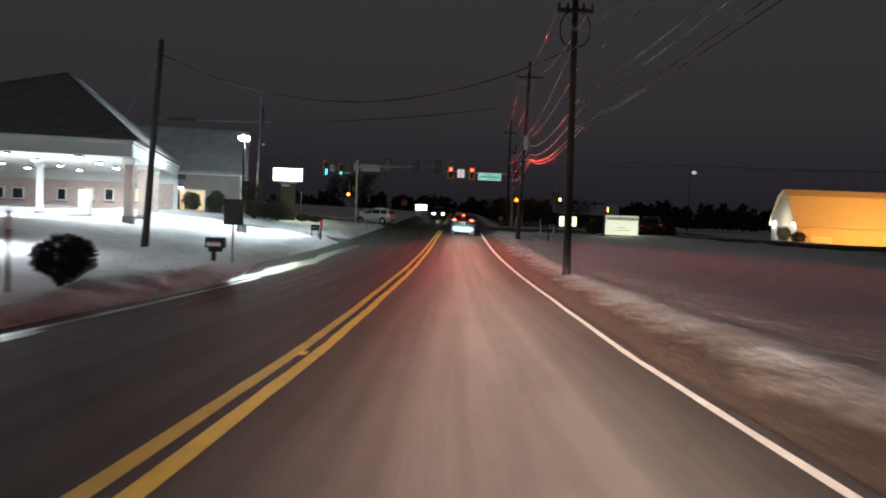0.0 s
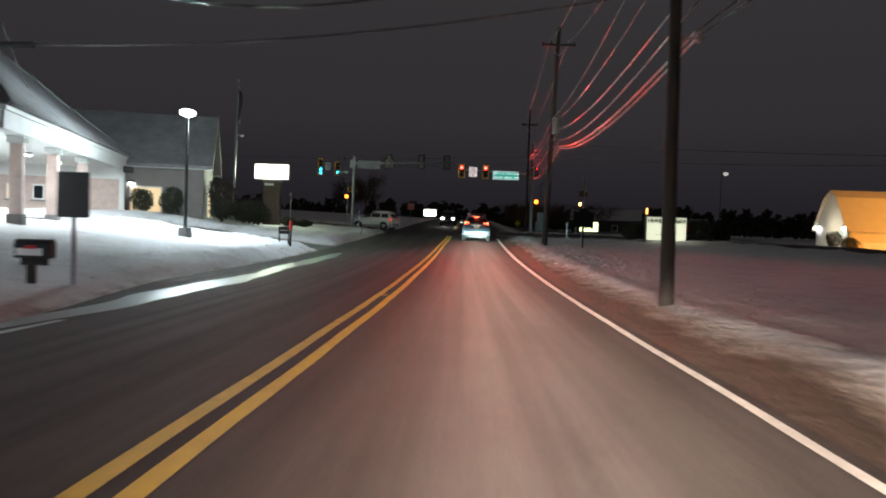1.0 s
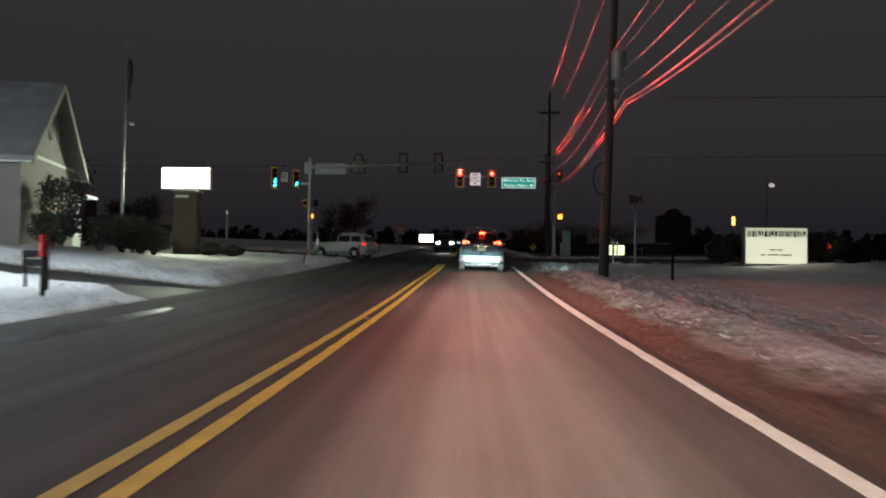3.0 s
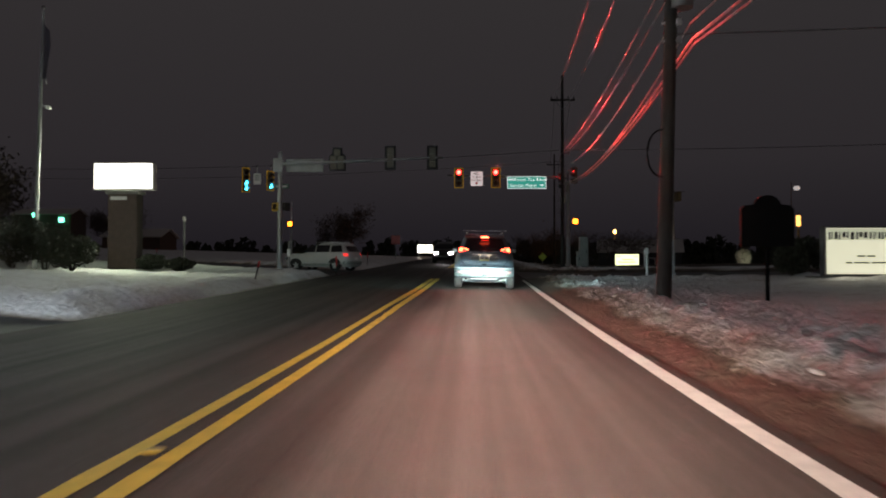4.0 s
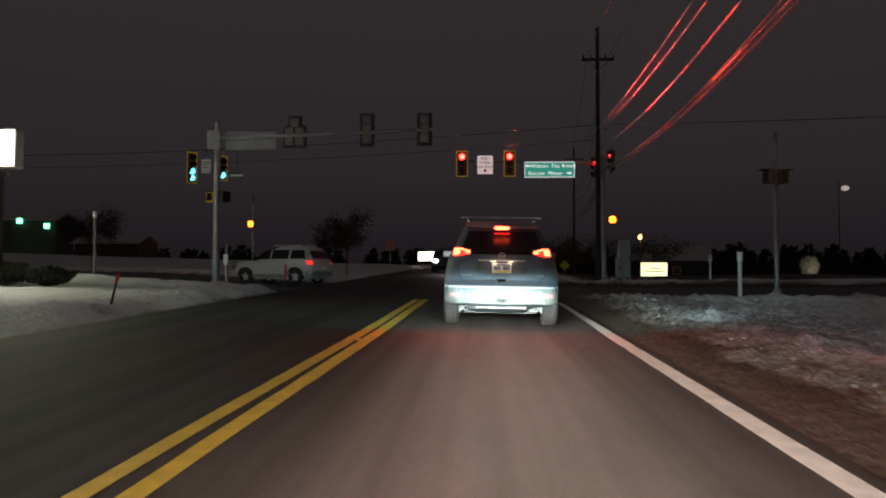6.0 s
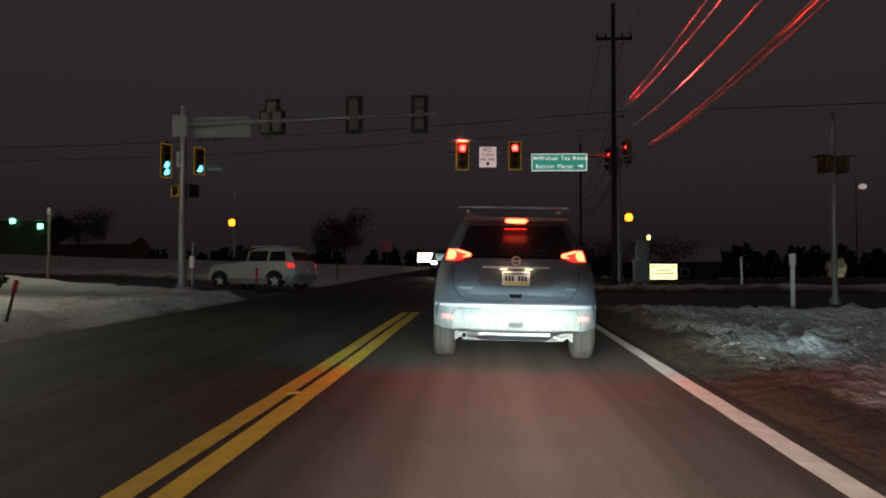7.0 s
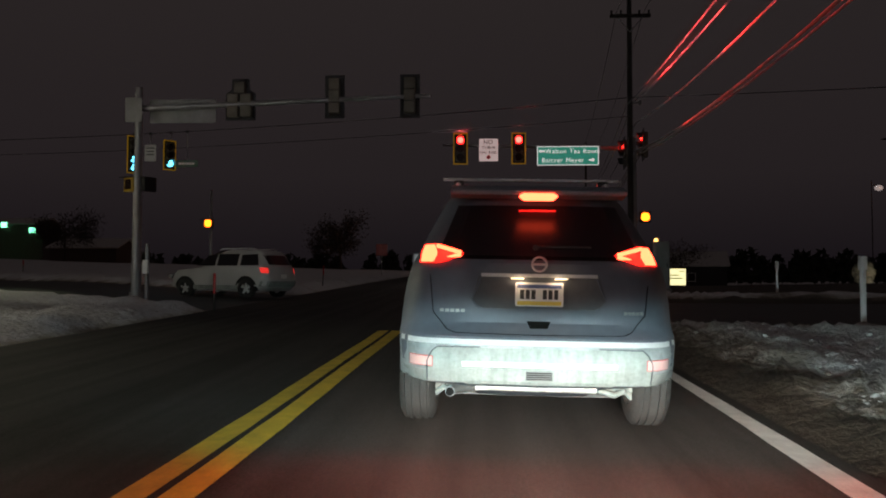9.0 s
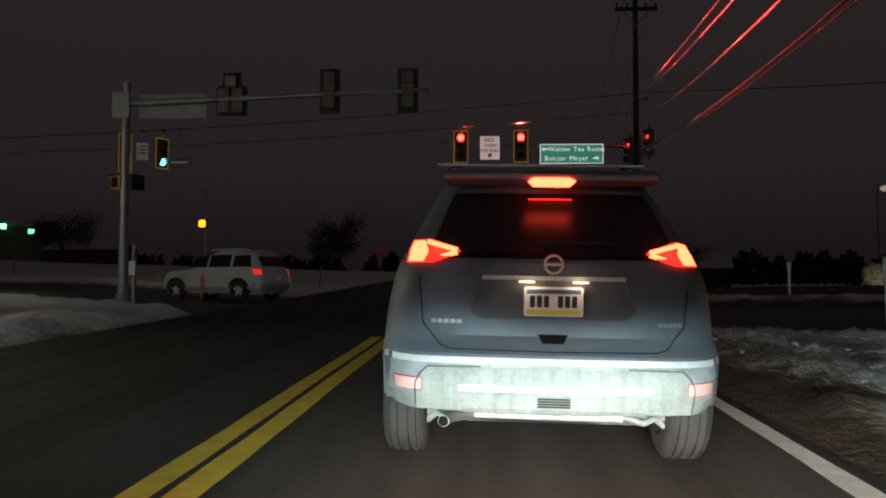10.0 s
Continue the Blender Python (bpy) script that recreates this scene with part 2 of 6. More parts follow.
M_STEEL = material("galvanised_steel", (0.33, 0.33, 0.34), 0.5, 0.6, vary=0.2, scale=5)
M_DARK = material("black_casting", (0.012, 0.012, 0.013), 0.5, vary=0.3, scale=8)
M_BLACK_MATT = material("matt_black", (0.006, 0.006, 0.006), 0.9, vary=0.2, scale=8, spec=0.1)
M_CABLE = material("cable_sheath", (0.10, 0.095, 0.095), 0.3, 0.3, vary=0.3, scale=4)
# Lit copy of the overhead cable, for the two spans in red light
M_STRAND = material("galvanised_lit_span_strand", (0.42, 0.40, 0.395), 0.34, 0.6, vary=0.35, scale=2)
# The border's weak glow imitates headlight light that it reflects
M_YBORDER = material("yellow_border_with_glow", (0.85, 0.55, 0.03), 0.4, vary=0.15, scale=10, emit=(1.0, 0.55, 0.03), power=0.10)
M_SIGNAL_YELLOW = material("signal_yellow_enamel", (0.55, 0.34, 0.03), 0.45, vary=0.2, scale=8)
M_RED_LIGHT = material("red_signal_lens", (0.5, 0.02, 0.01), 0.3, vary=0.1, emit=(1.0, 0.055, 0.04), power=12)
# Deep red rim round the paler core imitates the lamp's glare halo
M_RED_RIM = material("red_lens_glare_rim", (0.5, 0.02, 0.01), 0.3, vary=0.1, emit=(1.0, 0.008, 0.006), power=16)
M_HOUSING = material("grey_brown_signal_case", (0.17, 0.15, 0.12), 0.5, vary=0.2, scale=6)
M_NAME_SIGN = material("dull_green_sheet", (0.05, 0.16, 0.12), 0.4, vary=0.15)
M_GREEN_LIGHT = material("green_signal_lens", (0.02, 0.4, 0.35), 0.3, vary=0.1, emit=(0.03, 0.62, 0.95), power=6)
M_AMBER_LIGHT = material("orange_signal_lens", (0.5, 0.2, 0.02), 0.3, vary=0.1, emit=(1.0, 0.18, 0.012), power=8.0)
M_UNLIT = material("unlit_lens", (0.03, 0.012, 0.008), 0.25, vary=0.2)
# The sheet only throws headlights back; that return is added as a glow
M_GLOW_SHEET = material("white_sheet_with_glow", (0.82, 0.80, 0.79), 0.4, vary=0.05, emit=(1.0, 0.86, 0.86), power=0.42)
M_WATER = material("thin_meltwater_film", (0.03, 0.03, 0.032), 0.38, vary=0.3, scale=1.5)
M_SIGN_WHITE = material("white_sign_sheet", (0.82, 0.80, 0.79), 0.4, vary=0.06, scale=4)
# Guide sign: emission stands in for headlight light returned by sheet and letters
M_SIGN_GREEN = material("green_sheet_with_glow", (0.01, 0.19, 0.13), 0.4, vary=0.1, scale=4, emit=(0.01, 0.36, 0.28), power=0.55)
M_SIGN_TEXT = material("white_lettering_with_glow", (0.8, 0.8, 0.8), 0.4, vary=0.05, emit=(0.9, 1.0, 1.0), power=0.8)
M_FAINT_INK = material("grey_lettering", (0.2, 0.21, 0.19), 0.5, vary=0.2)
M_BLACK_INK = material("dark_lettering", (0.02, 0.02, 0.02), 0.5, vary=0.1)
M_SIGN_BACK = material("dull_aluminium", (0.28, 0.28, 0.28), 0.5, 0.7, vary=0.2, scale=5)
M_LIT_PANEL = material("lit_sign_panel", (0.9, 0.9, 0.85), 0.4, vary=0.03, emit=(1.0, 1.0, 0.86), power=3.0)
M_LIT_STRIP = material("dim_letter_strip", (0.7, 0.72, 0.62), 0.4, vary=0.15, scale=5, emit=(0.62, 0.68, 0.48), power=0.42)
M_LIT_DIM = material("dim_lit_sign_panel", (0.8, 0.8, 0.7), 0.4, vary=0.03, emit=(0.83, 0.86, 0.62), power=0.58)
M_LED = material("white_lamp_glass", (0.9, 0.9, 0.9), 0.3, vary=0.02, emit=(0.86, 0.95, 1.0), power=30)
M_FASCIA = material("white_painted_fascia", (0.72, 0.73, 0.70), 0.6, vary=0.1, scale=1.5)
M_BRICK_WALL = material("pale_pink_brick", (0.55, 0.43, 0.38), 0.8, vary=0.2, scale=3, bump=0.3, bump_scale=18)
M_SIDING = material("cream_siding", (0.27, 0.235, 0.22), 0.7, vary=0.12, scale=2)
M_PIER = material("dark_pier_brick", (0.10, 0.07, 0.06), 0.85, vary=0.3, scale=3, bump=0.3, bump_scale=18)
M_SHINGLE = material("snow_dusted_shingles", (0.29, 0.285, 0.29), 0.85, vary=0.35, scale=1.2, bump=0.4, bump_scale=12)
M_GLASS_DARK = material("dark_window_glass", (0.02, 0.022, 0.025), 0.05, vary=0.1, coat=0.5)
M_GLASS_LIT = material("lit_window", (0.5, 0.4, 0.25), 0.3, vary=0.2, scale=2, emit=(1.0, 0.75, 0.42), power=0.5)
M_GREEN_GLOW = material("green_lamp", (0.05, 0.5, 0.3), 0.3, vary=0.1, emit=(0.1, 1.0, 0.55), power=5)
M_RED_PLASTIC = material("red_reflective_plastic", (0.62, 0.03, 0.03), 0.4, vary=0.15, scale=6)
M_ORANGE_WALL = material("pale_metal_siding", (0.62, 0.55, 0.42), 0.6, vary=0.1, scale=1.0)
M_LEAF = material("dark_evergreen_leaves", (0.035, 0.04, 0.022), 0.7, vary=0.4, scale=6)
M_TWIG = material("bare_twigs", (0.06, 0.045, 0.035), 0.85, vary=0.3, scale=8)
M_SNOW_CLOD = material("grey_crusted_snow", (0.55, 0.535, 0.52), 0.6, vary=0.25, scale=4, bump=0.5, bump_scale=25)
M_CLOD = material("muddy_ice_lumps", (0.20, 0.165, 0.135), 0.7, vary=0.4, scale=5, bump=0.5, bump_scale=25)
M_MAILBOX = material("black_mailbox_metal", (0.02, 0.02, 0.022), 0.4, vary=0.3, scale=9)
M_BRASS = material("concrete_plinth", (0.2, 0.19, 0.18), 0.85, vary=0.25, scale=4)


def snow_material():
    m = bpy.data.materials.new("roadside_snow")
    m.use_nodes = True
    t = m.node_tree
    b = t.nodes["Principled BSDF"]
    b.inputs["Roughness"].default_value = 0.75
    co = t.nodes.new("ShaderNodeTexCoord")
    mud_and_shade = t.nodes.new("ShaderNodeAttribute")
    mud_and_shade.attribute_name = "mud_and_shade"

    def tex(scale, detail=6):
        n = t.nodes.new("ShaderNodeTexNoise")
        n.inputs["Scale"].default_value, n.inputs["Detail"].default_value = scale, detail
        t.links.new(co.outputs["Object"], n.inputs["Vector"])
        return n

    def math_node(op, a, b2):
        n = t.nodes.new("ShaderNodeMath")
        n.operation = op
        for i, v in enumerate((a, b2)):
            if isinstance(v, (int, float)):
                n.inputs[i].default_value = v
            else:
                t.links.new(v, n.inputs[i])
        return n.outputs[0]

    blotch, grain = tex(1.1), tex(9.0)
    ragged = math_node("ADD", mud_and_shade.outputs["Fac"], math_node("MULTIPLY", math_node("SUBTRACT", math_node("ADD", math_node("MULTIPLY", blotch.outputs["Fac"], 0.55), math_node("MULTIPLY", grain.outputs["Fac"], 0.45)), 0.5), 1.5))
    ramp = t.nodes.new("ShaderNodeValToRGB")
    e = ramp.color_ramp.elements
    e[0].position, e[0].color = 0.12, (0.74, 0.735, 0.745, 1)
    e[1].position, e[1].color = 0.95, (0.05, 0.036, 0.024, 1)
    mid = e.new(0.42)
    mid.color = (0.45, 0.415, 0.38, 1)
    mid2 = e.new(0.68)
    mid2.color = (0.17, 0.132, 0.10, 1)
    t.links.new(ragged, ramp.inputs[0])
    t.links.new(ramp.outputs["Color"], b.inputs["Base Color"])
    bp = t.nodes.new("ShaderNodeBump")
    bp.inputs["Strength"].default_value, bp.inputs["Distance"].default_value = 1.0, 0.12
    crust, grit = tex(5.0, 8), tex(26.0, 6)
    t.links.new(math_node("ADD", crust.outputs["Fac"], math_node("MULTIPLY", grit.outputs["Fac"], 0.35)), bp.inputs["Height"])
    t.links.new(bp.outputs["Normal"], b.inputs["Normal"])
    return m


# ---- the large structure ----------------------------------------------------------
def steps(*spans):
    out = []
    for a, b, s in spans:
        out += list(np.arange(a, b, s))
    return out


def build_ground():
    xs = steps((-900, -100, 80), (-100, -30, 7), (-30, -12, 0.9), (-12, -4.5, 0.28), (-4.5, 1.2, 0.8), (1.2, 2.2, 0.2), (2.2, 7.4, 0.11), (7.4, 9, 0.2), (9, 30, 0.8), (30, 110, 8), (110, 901, 90))
    ys = steps((-90, -8, 5), (-8, 36, 0.3), (36, 72, 0.15), (72, 95, 0.3), (95, 150, 1.5), (150, 300, 12), (300, 1500, 120))
    verts, mud_and_shade = [], []
    for y in ys:
        for x in xs:
            v = verge(x, y)
            verts.append((x, y, ground_z(x, y)))
            right = x > crown(y)
            wide = smooth(28, 44, y) * (1 - 0.6 * smooth(54, 60, y))
            if right:
                # dark strip by the line: mud, widened to paint in the kerb's shadow
                bare = smooth(0.38 + 0.07 * wide, 0.8 + 0.05 * wide, v)
                near = 1.1 * (1 - bare) + (0.54 - 0.14 * wide) * (1 - smooth(0.7 + 0.4 * wide, 1.7 + 0.2 * wide, v)) * bare
            else:
                near = 1 - smooth(0.0, 0.4, v)
            if v > 0 and 20 < abs(x) < 60:
                near *= 0.6
            # darker ground beyond the crossing on the driver's side
            far_dark = smooth(1.6, 4.0, v) * smooth(0, 6, y - 79 + 0.42 * (x + 1.5)) * smooth(2, 6, x - crown(y)) * (1 - smooth(22, 34, x)) if right else 0.0
            mud_and_shade.append(max(near * 0.95, far_dark) + 0.10)
    nx = len(xs)
    faces = [(j * nx + i, j * nx + i + 1, (j + 1) * nx + i + 1, (j + 1) * nx + i) for j in range(len(ys) - 1) for i in range(nx - 1)]
    me = bpy.data.meshes.new("ground")
    me.from_pydata(verts, [], faces)
    me.attributes.new("mud_and_shade", "FLOAT", "POINT").data.foreach_set("value", mud_and_shade)
    me.polygons.foreach_set("use_smooth", [True] * len(faces))
    me.materials.append(snow_material())
    tagged(new("ground", me), "snow-covered verges and fields, mud and painted shade beside the road", "ground", kind="structure")


def ribbon(name, rows, mat, label, category, thick=0.0, parent=None):
    """A strip laid along rows of points across it, with a rim that goes down into the ground."""
    bm = bmesh.new()
    grid = [[bm.verts.new(p) for p in row] for row in rows]
    for a, b in zip(grid, grid[1:]):
        for i in range(len(a) - 1):
            bm.faces.new((a[i], a[i + 1], b[i + 1], b[i]))
    if thick:
        rim = [e for e in bm.edges if len(e.link_faces) == 1]
        out = bmesh.ops.extrude_edge_only(bm, edges=rim)
        for g in out["geom"]:
            if isinstance(g, bmesh.types.BMVert):
                g.co.z -= thick
    ob = part(name, bm, mat, parent)
    for p in ob.data.polygons:
        p.use_smooth = False
    return tagged(ob, label, category, kind="structure")


def build_road():
    rows = []
    for y in steps((-90, 150, 1.0), (150, 421, 15)):
        c = crown(y)
        half_l = 5.3 - 1.6 * (1 - smooth(14, 26, y)) + 0.25
        rows.append([(x, y, pavement_z(x, y)) for x in (c - half_l, c - 3.6, c, c + 2.0, edge(y), edge(y) + 0.2)])
    ribbon("road", rows, M_ASPHALT, "worn grey asphalt road with salt-dried wheel tracks", "road", 0.1)
    rows = []
    for s in steps((-60, 61, 1.0)):
        x = -1.5 + s
        y = 75.0 - 0.42 * s
        k = 1 / math.hypot(1, 0.42)
        row = []
        for o in (-CROSS_HALF - 0.1, -2.0, 0.0, 2.0, CROSS_HALF + 0.1):
            px, py = x + o * 0.42 * k, y + o * k
            row.append((px, py, max(-5, (pavement_z(px, py) - 0.012 if abs(px - crown(py)) < 5.6 else ground_base(px, py) + 0.03))))
        rows.append(row)
    ribbon("crossing_road", rows, M_STREET, "dark asphalt side street crossing at the signals", "road", 0.1)
    rows = []
    for x in steps((-34, -5.9, 1.0)):
        yc = 46.0 + 0.1 * (x + 7)
        rows.append([(x, yc + o, ground_base(x, yc + o) + (0.03 if x < -7.4 else 0.012)) for o in (-2.35, 0.0, 2.35)])
    ribbon("driveway", rows, M_STREET, "wet asphalt driveway cut through the snow", "driveway", 0.1)


def ground_base(x, y):
    """Bare ground, without the snow on it."""
    c = crown(y)
    base = grade(y) - 0.02 * min(abs(x - c), 6.0)
    if x < c:
        base += 0.115 * max(0.0, min(10.0, c - 6.0 - x)) * (1 - 0.65 * smooth(54, 66, y))
        base += 0.03 * max(0.0, min(60, c - 20.0 - x)) * smooth(70, 120, y)
    else:
        base += 0.02 * max(0.0, min(14.0, x - c - 5.0)) + fall(x - c, y)
    return base - 0.06


def stripe(name, middle, width, y0, y1, mat, label, wob=0.0):
    """A painted line; middle(y) gives its x and width(y) its breadth."""
    rows = []
    for y in steps((y0, y1, 0.5)):
        w = width(y) / 2 + wob * noise.noise(Vector((y * 1.7, y0, 1)))
        x = middle(y) + 0.012 * noise.noise(Vector((y * 0.4, y0, 5)))
        rows.append([(x - w, y, pavement_z(x - w, y) + 0.006), (x + w, y, pavement_z(x + w, y) + 0.006)])
    ribbon(name, rows, mat, label, "road marking")


def yellow_width(y):
    return float(np.interp(y, [0, 12, 48, 55], [0.125, 0.12, 0.125, 0.172]))


def yellow_middle(y, side):
    """The pair's spacing and sideways shift along y are shaped to fit the camera's view."""
    return crown(y) + float(np.interp(y, [6, 16, 24, 60], [-0.02, 0.0, 0.04, 0.03])) + side * float(np.interp(y, [8, 18, 48, 55], [0.11, 0.135, 0.125, 0.114]))


def white_width(y):
    return float(np.interp(y, [0, 12, 25, 44, 57, 61], [0.09, 0.10, 0.13, 0.19, 0.19, 0.14]))


def white_middle(y):
    return edge(y) + 0.07 - white_width(y) / 2


def build_markings():
    for side in (-1, 1):
        for y0, y1 in ((-30, 66), (84, 220)):
            stripe("yellow_centre_line", lambda y: yellow_middle(y, side), yellow_width, y0, y1, M_YELLOW, "yellow painted centre line, one of a pair", 0.012)
    for y0, y1 in ((-30, 66), (84, 220)):
        stripe("white_edge_line", white_middle, white_width, y0, y1, M_WHITE_LINE, "white painted edge line beside the muddy verge", 0.012)
    stripe("worn_edge_line", lambda y: crown(y) - 3.55, lambda y: 0.13, 4, 17, M_WORN_LINE, "worn wet white edge line on the far side", 0.03)
    for y0, y1, o, w in ((9.0, 16.5, -4.05, 0.35), (15.5, 29.0, -3.95, 0.5), (28.0, 41.0, -4.1, 0.45), (2.0, 5.5, -3.5, 0.4)):
        rows = []
        for y in np.arange(y0, y1 + 0.01, 0.5):
            k = (y - y0) / (y1 - y0)
            ww = w * math.sin(math.pi * (0.04 + 0.92 * k)) ** 0.5 * (0.8 + 0.5 * noise.noise(Vector((y * 0.6, o, 2))))
            x = crown(y) + o + 0.2 * noise.noise(Vector((y * 0.3, 9, o)))
            rows.append([(x - ww, y, pavement_z(x - ww, y) + 0.004), (x + ww, y, pavement_z(x + ww, y) + 0.004)])
        ribbon("meltwater", rows, M_WATER, "thin sheet of meltwater along the gutter", "puddle")
    for y in (4.1, 21.3, 38.5, 55.7):
        x = yellow_middle(y, -0.2)
        bm = box(-0.05, 0.05, -0.045, 0.045, 0.0, 0.015, 0.005)
        ob = part("road_stud", bm, M_SIGNAL_YELLOW)
        ob.matrix_basis = Matrix.Translation((x, y, pavement_z(x, y) + 0.0))
        tagged(ob, "yellow raised reflector between the centre lines", "road stud", "centre line studs")


def build_patches():
    for x, y, w, d in ((1.02, 47.7, 0.12, 0.2), (1.42, 55.7, 0.09, 0.13)):
        o = [(x + w * math.cos(a) * (1 + 0.3 * math.sin(3 * a + y)), y + d * math.sin(a) * (1 + 0.25 * math.cos(2 * a + x))) for a in np.linspace(0, 2 * math.pi, 14)[:-1]]
        bm = bmesh.new()
        bm.faces.new([bm.verts.new((px, py, pavement_z(px, py) + 0.005)) for px, py in o])
        tagged(part("tar_patch", bm, M_TAR), "small dark tar patch in the asphalt", "road patch", kind="structure")


build_ground()
build_patches()
build_road()
build_markings()


# ---- street furniture: poles, wires, signals -----------------------------------------
def utility_pole(x, y, top, lean=(0.0, 0.0), arm=None, extras=(), r=0.122):
    z = support(x, y) - 0.3
    h = top - z
    ob = thing("utility_pole", (x, y, z), "weathered wooden utility pole standing in the snowy verge", "utility pole", "utility poles")
    bm = pipe([(lean[0] * k, lean[1] * k, h * k) for k in (0, 0.15, 0.33, 0.66, 1)], r, 14)
    for v in bm.verts:
        k = v.co.z / h
        c = Vector((lean[0] * k, lean[1] * k, v.co.z))
        v.co = c + (v.co - c) * float(np.interp(k, [0, 0.33, 1], [1.1, 0.93, 0.72]))
    part("pole", bm, M_POLE, ob, smooth_angle=60)
    if arm:
        az, half, turn = arm
        bm = box(-half, half, -0.06, 0.06, -0.06, 0.06, 0.01)
        a = part("crossarm", bm, M_POLE, ob)
        a.matrix_basis = pose(lean[0], lean[1] - 0.2, az - z, 0, 0, turn)
        for k in (-0.92, -0.45, 0.45, 0.92):
            bm = rod((k * half, 0, 0.06), (k * half, 0, 0.2), 0.03, 0.045, 8)
            part("insulator", bm, M_DARK, a)
        for k in (-1, 1):
            part("brace", rod((k * half * 0.6, 0.05, -0.05), (0, 0.06, -0.6), 0.018, n=6), M_STEEL, a)
    for kind, ez, side in extras:
        if kind == "transformer":
            bm = rod((side * 0.42, -0.1, ez - z - 0.45), (side * 0.42, -0.1, ez - z + 0.45), 0.24, n=16)
            ball((side * 0.42, -0.1, ez - z + 0.45), 0.24, bm, 2, (1, 1, 0.4))
            part("transformer", bm, M_SIGN_BACK, ob, "grey transformer can", 40)
        elif kind == "bracket":
            bm = rod((0, 0, ez - z), (side * 0.35, -0.1, ez - z), 0.03, n=8)
            box(side * 0.35 - 0.05, side * 0.35 + 0.05, -0.16, -0.04, ez - z - 0.08, ez - z + 0.08, 0.01, bm)
            part("cable_bracket", bm, M_STEEL, ob)
        elif kind == "coil":
            k = (ez - z) / h
            pts = [(lean[0] * k + side * (0.1 + 0.36 * math.sin(a) ** 0.8), lean[1] * k - 0.1, ez - z + 0.52 * math.cos(a)) for a in np.linspace(0.02, 3.1, 16)]
            part("cable_loop", pipe(pts, 0.022, 6), M_BLACK_MATT, ob)
    return ob


def cable(a, b, sag, r=0.016, label="dark overhead cable sagging between poles", group="overhead cables", mat=M_CABLE):
    a, b = Vector(a), Vector(b)
    pts = []
    for i in range(25):
        k = i / 24
        p = a.lerp(b, k)
        p.z -= 4 * sag * k * (1 - k)
        pts.append(p)
    ob = part("overhead_cable", pipe(pts, r, 6), mat, smooth_angle=60)
    return tagged(ob, label, "cable", group)


utility_pole(3.1, 20.6, 9.6, (-0.1, 0), (7.95, 0.55, 0), (("bracket", 5.2, 1), ("bracket", 4.45, 1), ("coil", 7.4, 1), ("coil", 7.4, -1)))
utility_pole(4.2, 51.3, 12.6, (0.4, 0), (11.5, 0.95, 0), (("bracket", 6.15, 1), ("bracket", 5.75, 1), ("transformer", 6.9, 1), ("coil", 3.25, -1)), 0.155)
utility_pole(5.6, 81.5, 12.5, (0, 0), (10.95, 0.75, 0), (("bracket", 7.7, 1), ("bracket", 5.9, 1)), 0.12)
utility_pole(-11.0, 22.6, 7.1, (0.45, 0), None, ())
utility_pole(5.3, -22.0, 9.6, (0, 0), (8.6, 0.9, 0), ())
utility_pole(9.5, 122.0, 13.5, (0, 0), (12.3, 0.9, 0), ())

# The same cables are darker on the outer spans; lit look is in the material
shine = "galvanised overhead cable, paled on spans where red light falls"
for dx, z0, z1, z2, z3, z4, r, s1, s2, s3 in (
        (-0.5, 9.6, 8.2, 11.65, 11.1, 12.4, 0.012, 0.7, 0.5, 0.5), (0.5, 9.6, 8.2, 11.65, 11.1, 12.4, 0.012, 0.7, 0.5, 0.5),
        (-0.15, 9.3, 6.7, 7.35, 7.6, 9.0, 0.013, 0.7, 0.45, 0.45), (0.1, 9.0, 6.2, 7.3, 7.7, 9.0, 0.014, 0.7, 0.45, 0.55),
        (0.2, 8.1, 5.3, 6.75, 6.95, 8.2, 0.018, 0.75, 0.5, 0.75), (0.28, 8.0, 5.0, 6.15, 5.95, 7.4, 0.02, 0.7, 0.55, 0.85),
        (0.32, 7.85, 4.55, 5.8, 5.9, 7.0, 0.026, 0.7, 0.55, 0.62), (0.36, 7.6, 4.45, 5.7, 5.8, 6.8, 0.02, 0.7, 0.6, 0.62)):
    cable((5.3 + dx, -22, z0), (3.05 + dx, 20.5, z1), s1, r * 0.8)
    cable((3.05 + dx, 20.5, z1), (4.55 + dx, 51.3, z2), s2, r, shine, mat=M_STRAND)
    cable((4.55 + dx, 51.3, z2), (5.6 + dx, 81.4, z3), s3, r, shine, mat=M_STRAND)
    cable((5.6 + dx, 81.4, z3), (9.5 + dx, 122, z4), 0.8, r)
cable((-10.6, 22.6, 6.65), (3.0, 20.5, 6.85), 1.65, 0.022)
cable((-10.6, 22.6, 6.5), (-22.5, 46.0, 6.6), 0.4, 0.014)
cable((-10.75, 22.6, 4.5), (3.0, 20.5, 5.3), 0.4, 0.016)
splice = thing("cable_splice", (-9.75, 22.45, 4.43), "thick black splice case hanging on a cable", "cable splice")
part("case", rod((-0.5, 0.05, 0), (0.5, -0.05, 0.0), 0.06, n=10), M_DARK, splice)
cable((5.6, 81.4, 7.9), (60.0, 62.0, 8.2), 0.9, 0.018)
cable((5.6, 81.4, 7.9), (-60.0, 95.83, 9.8), 1.1, 0.018)
cable((5.6, 81.4, 7.2), (-60.0, 95.9, 9.1), 1.1, 0.014)
cable((4.4, 51.3, 5.9), (60.0, 40.0, 6.4), 0.7, 0.016)


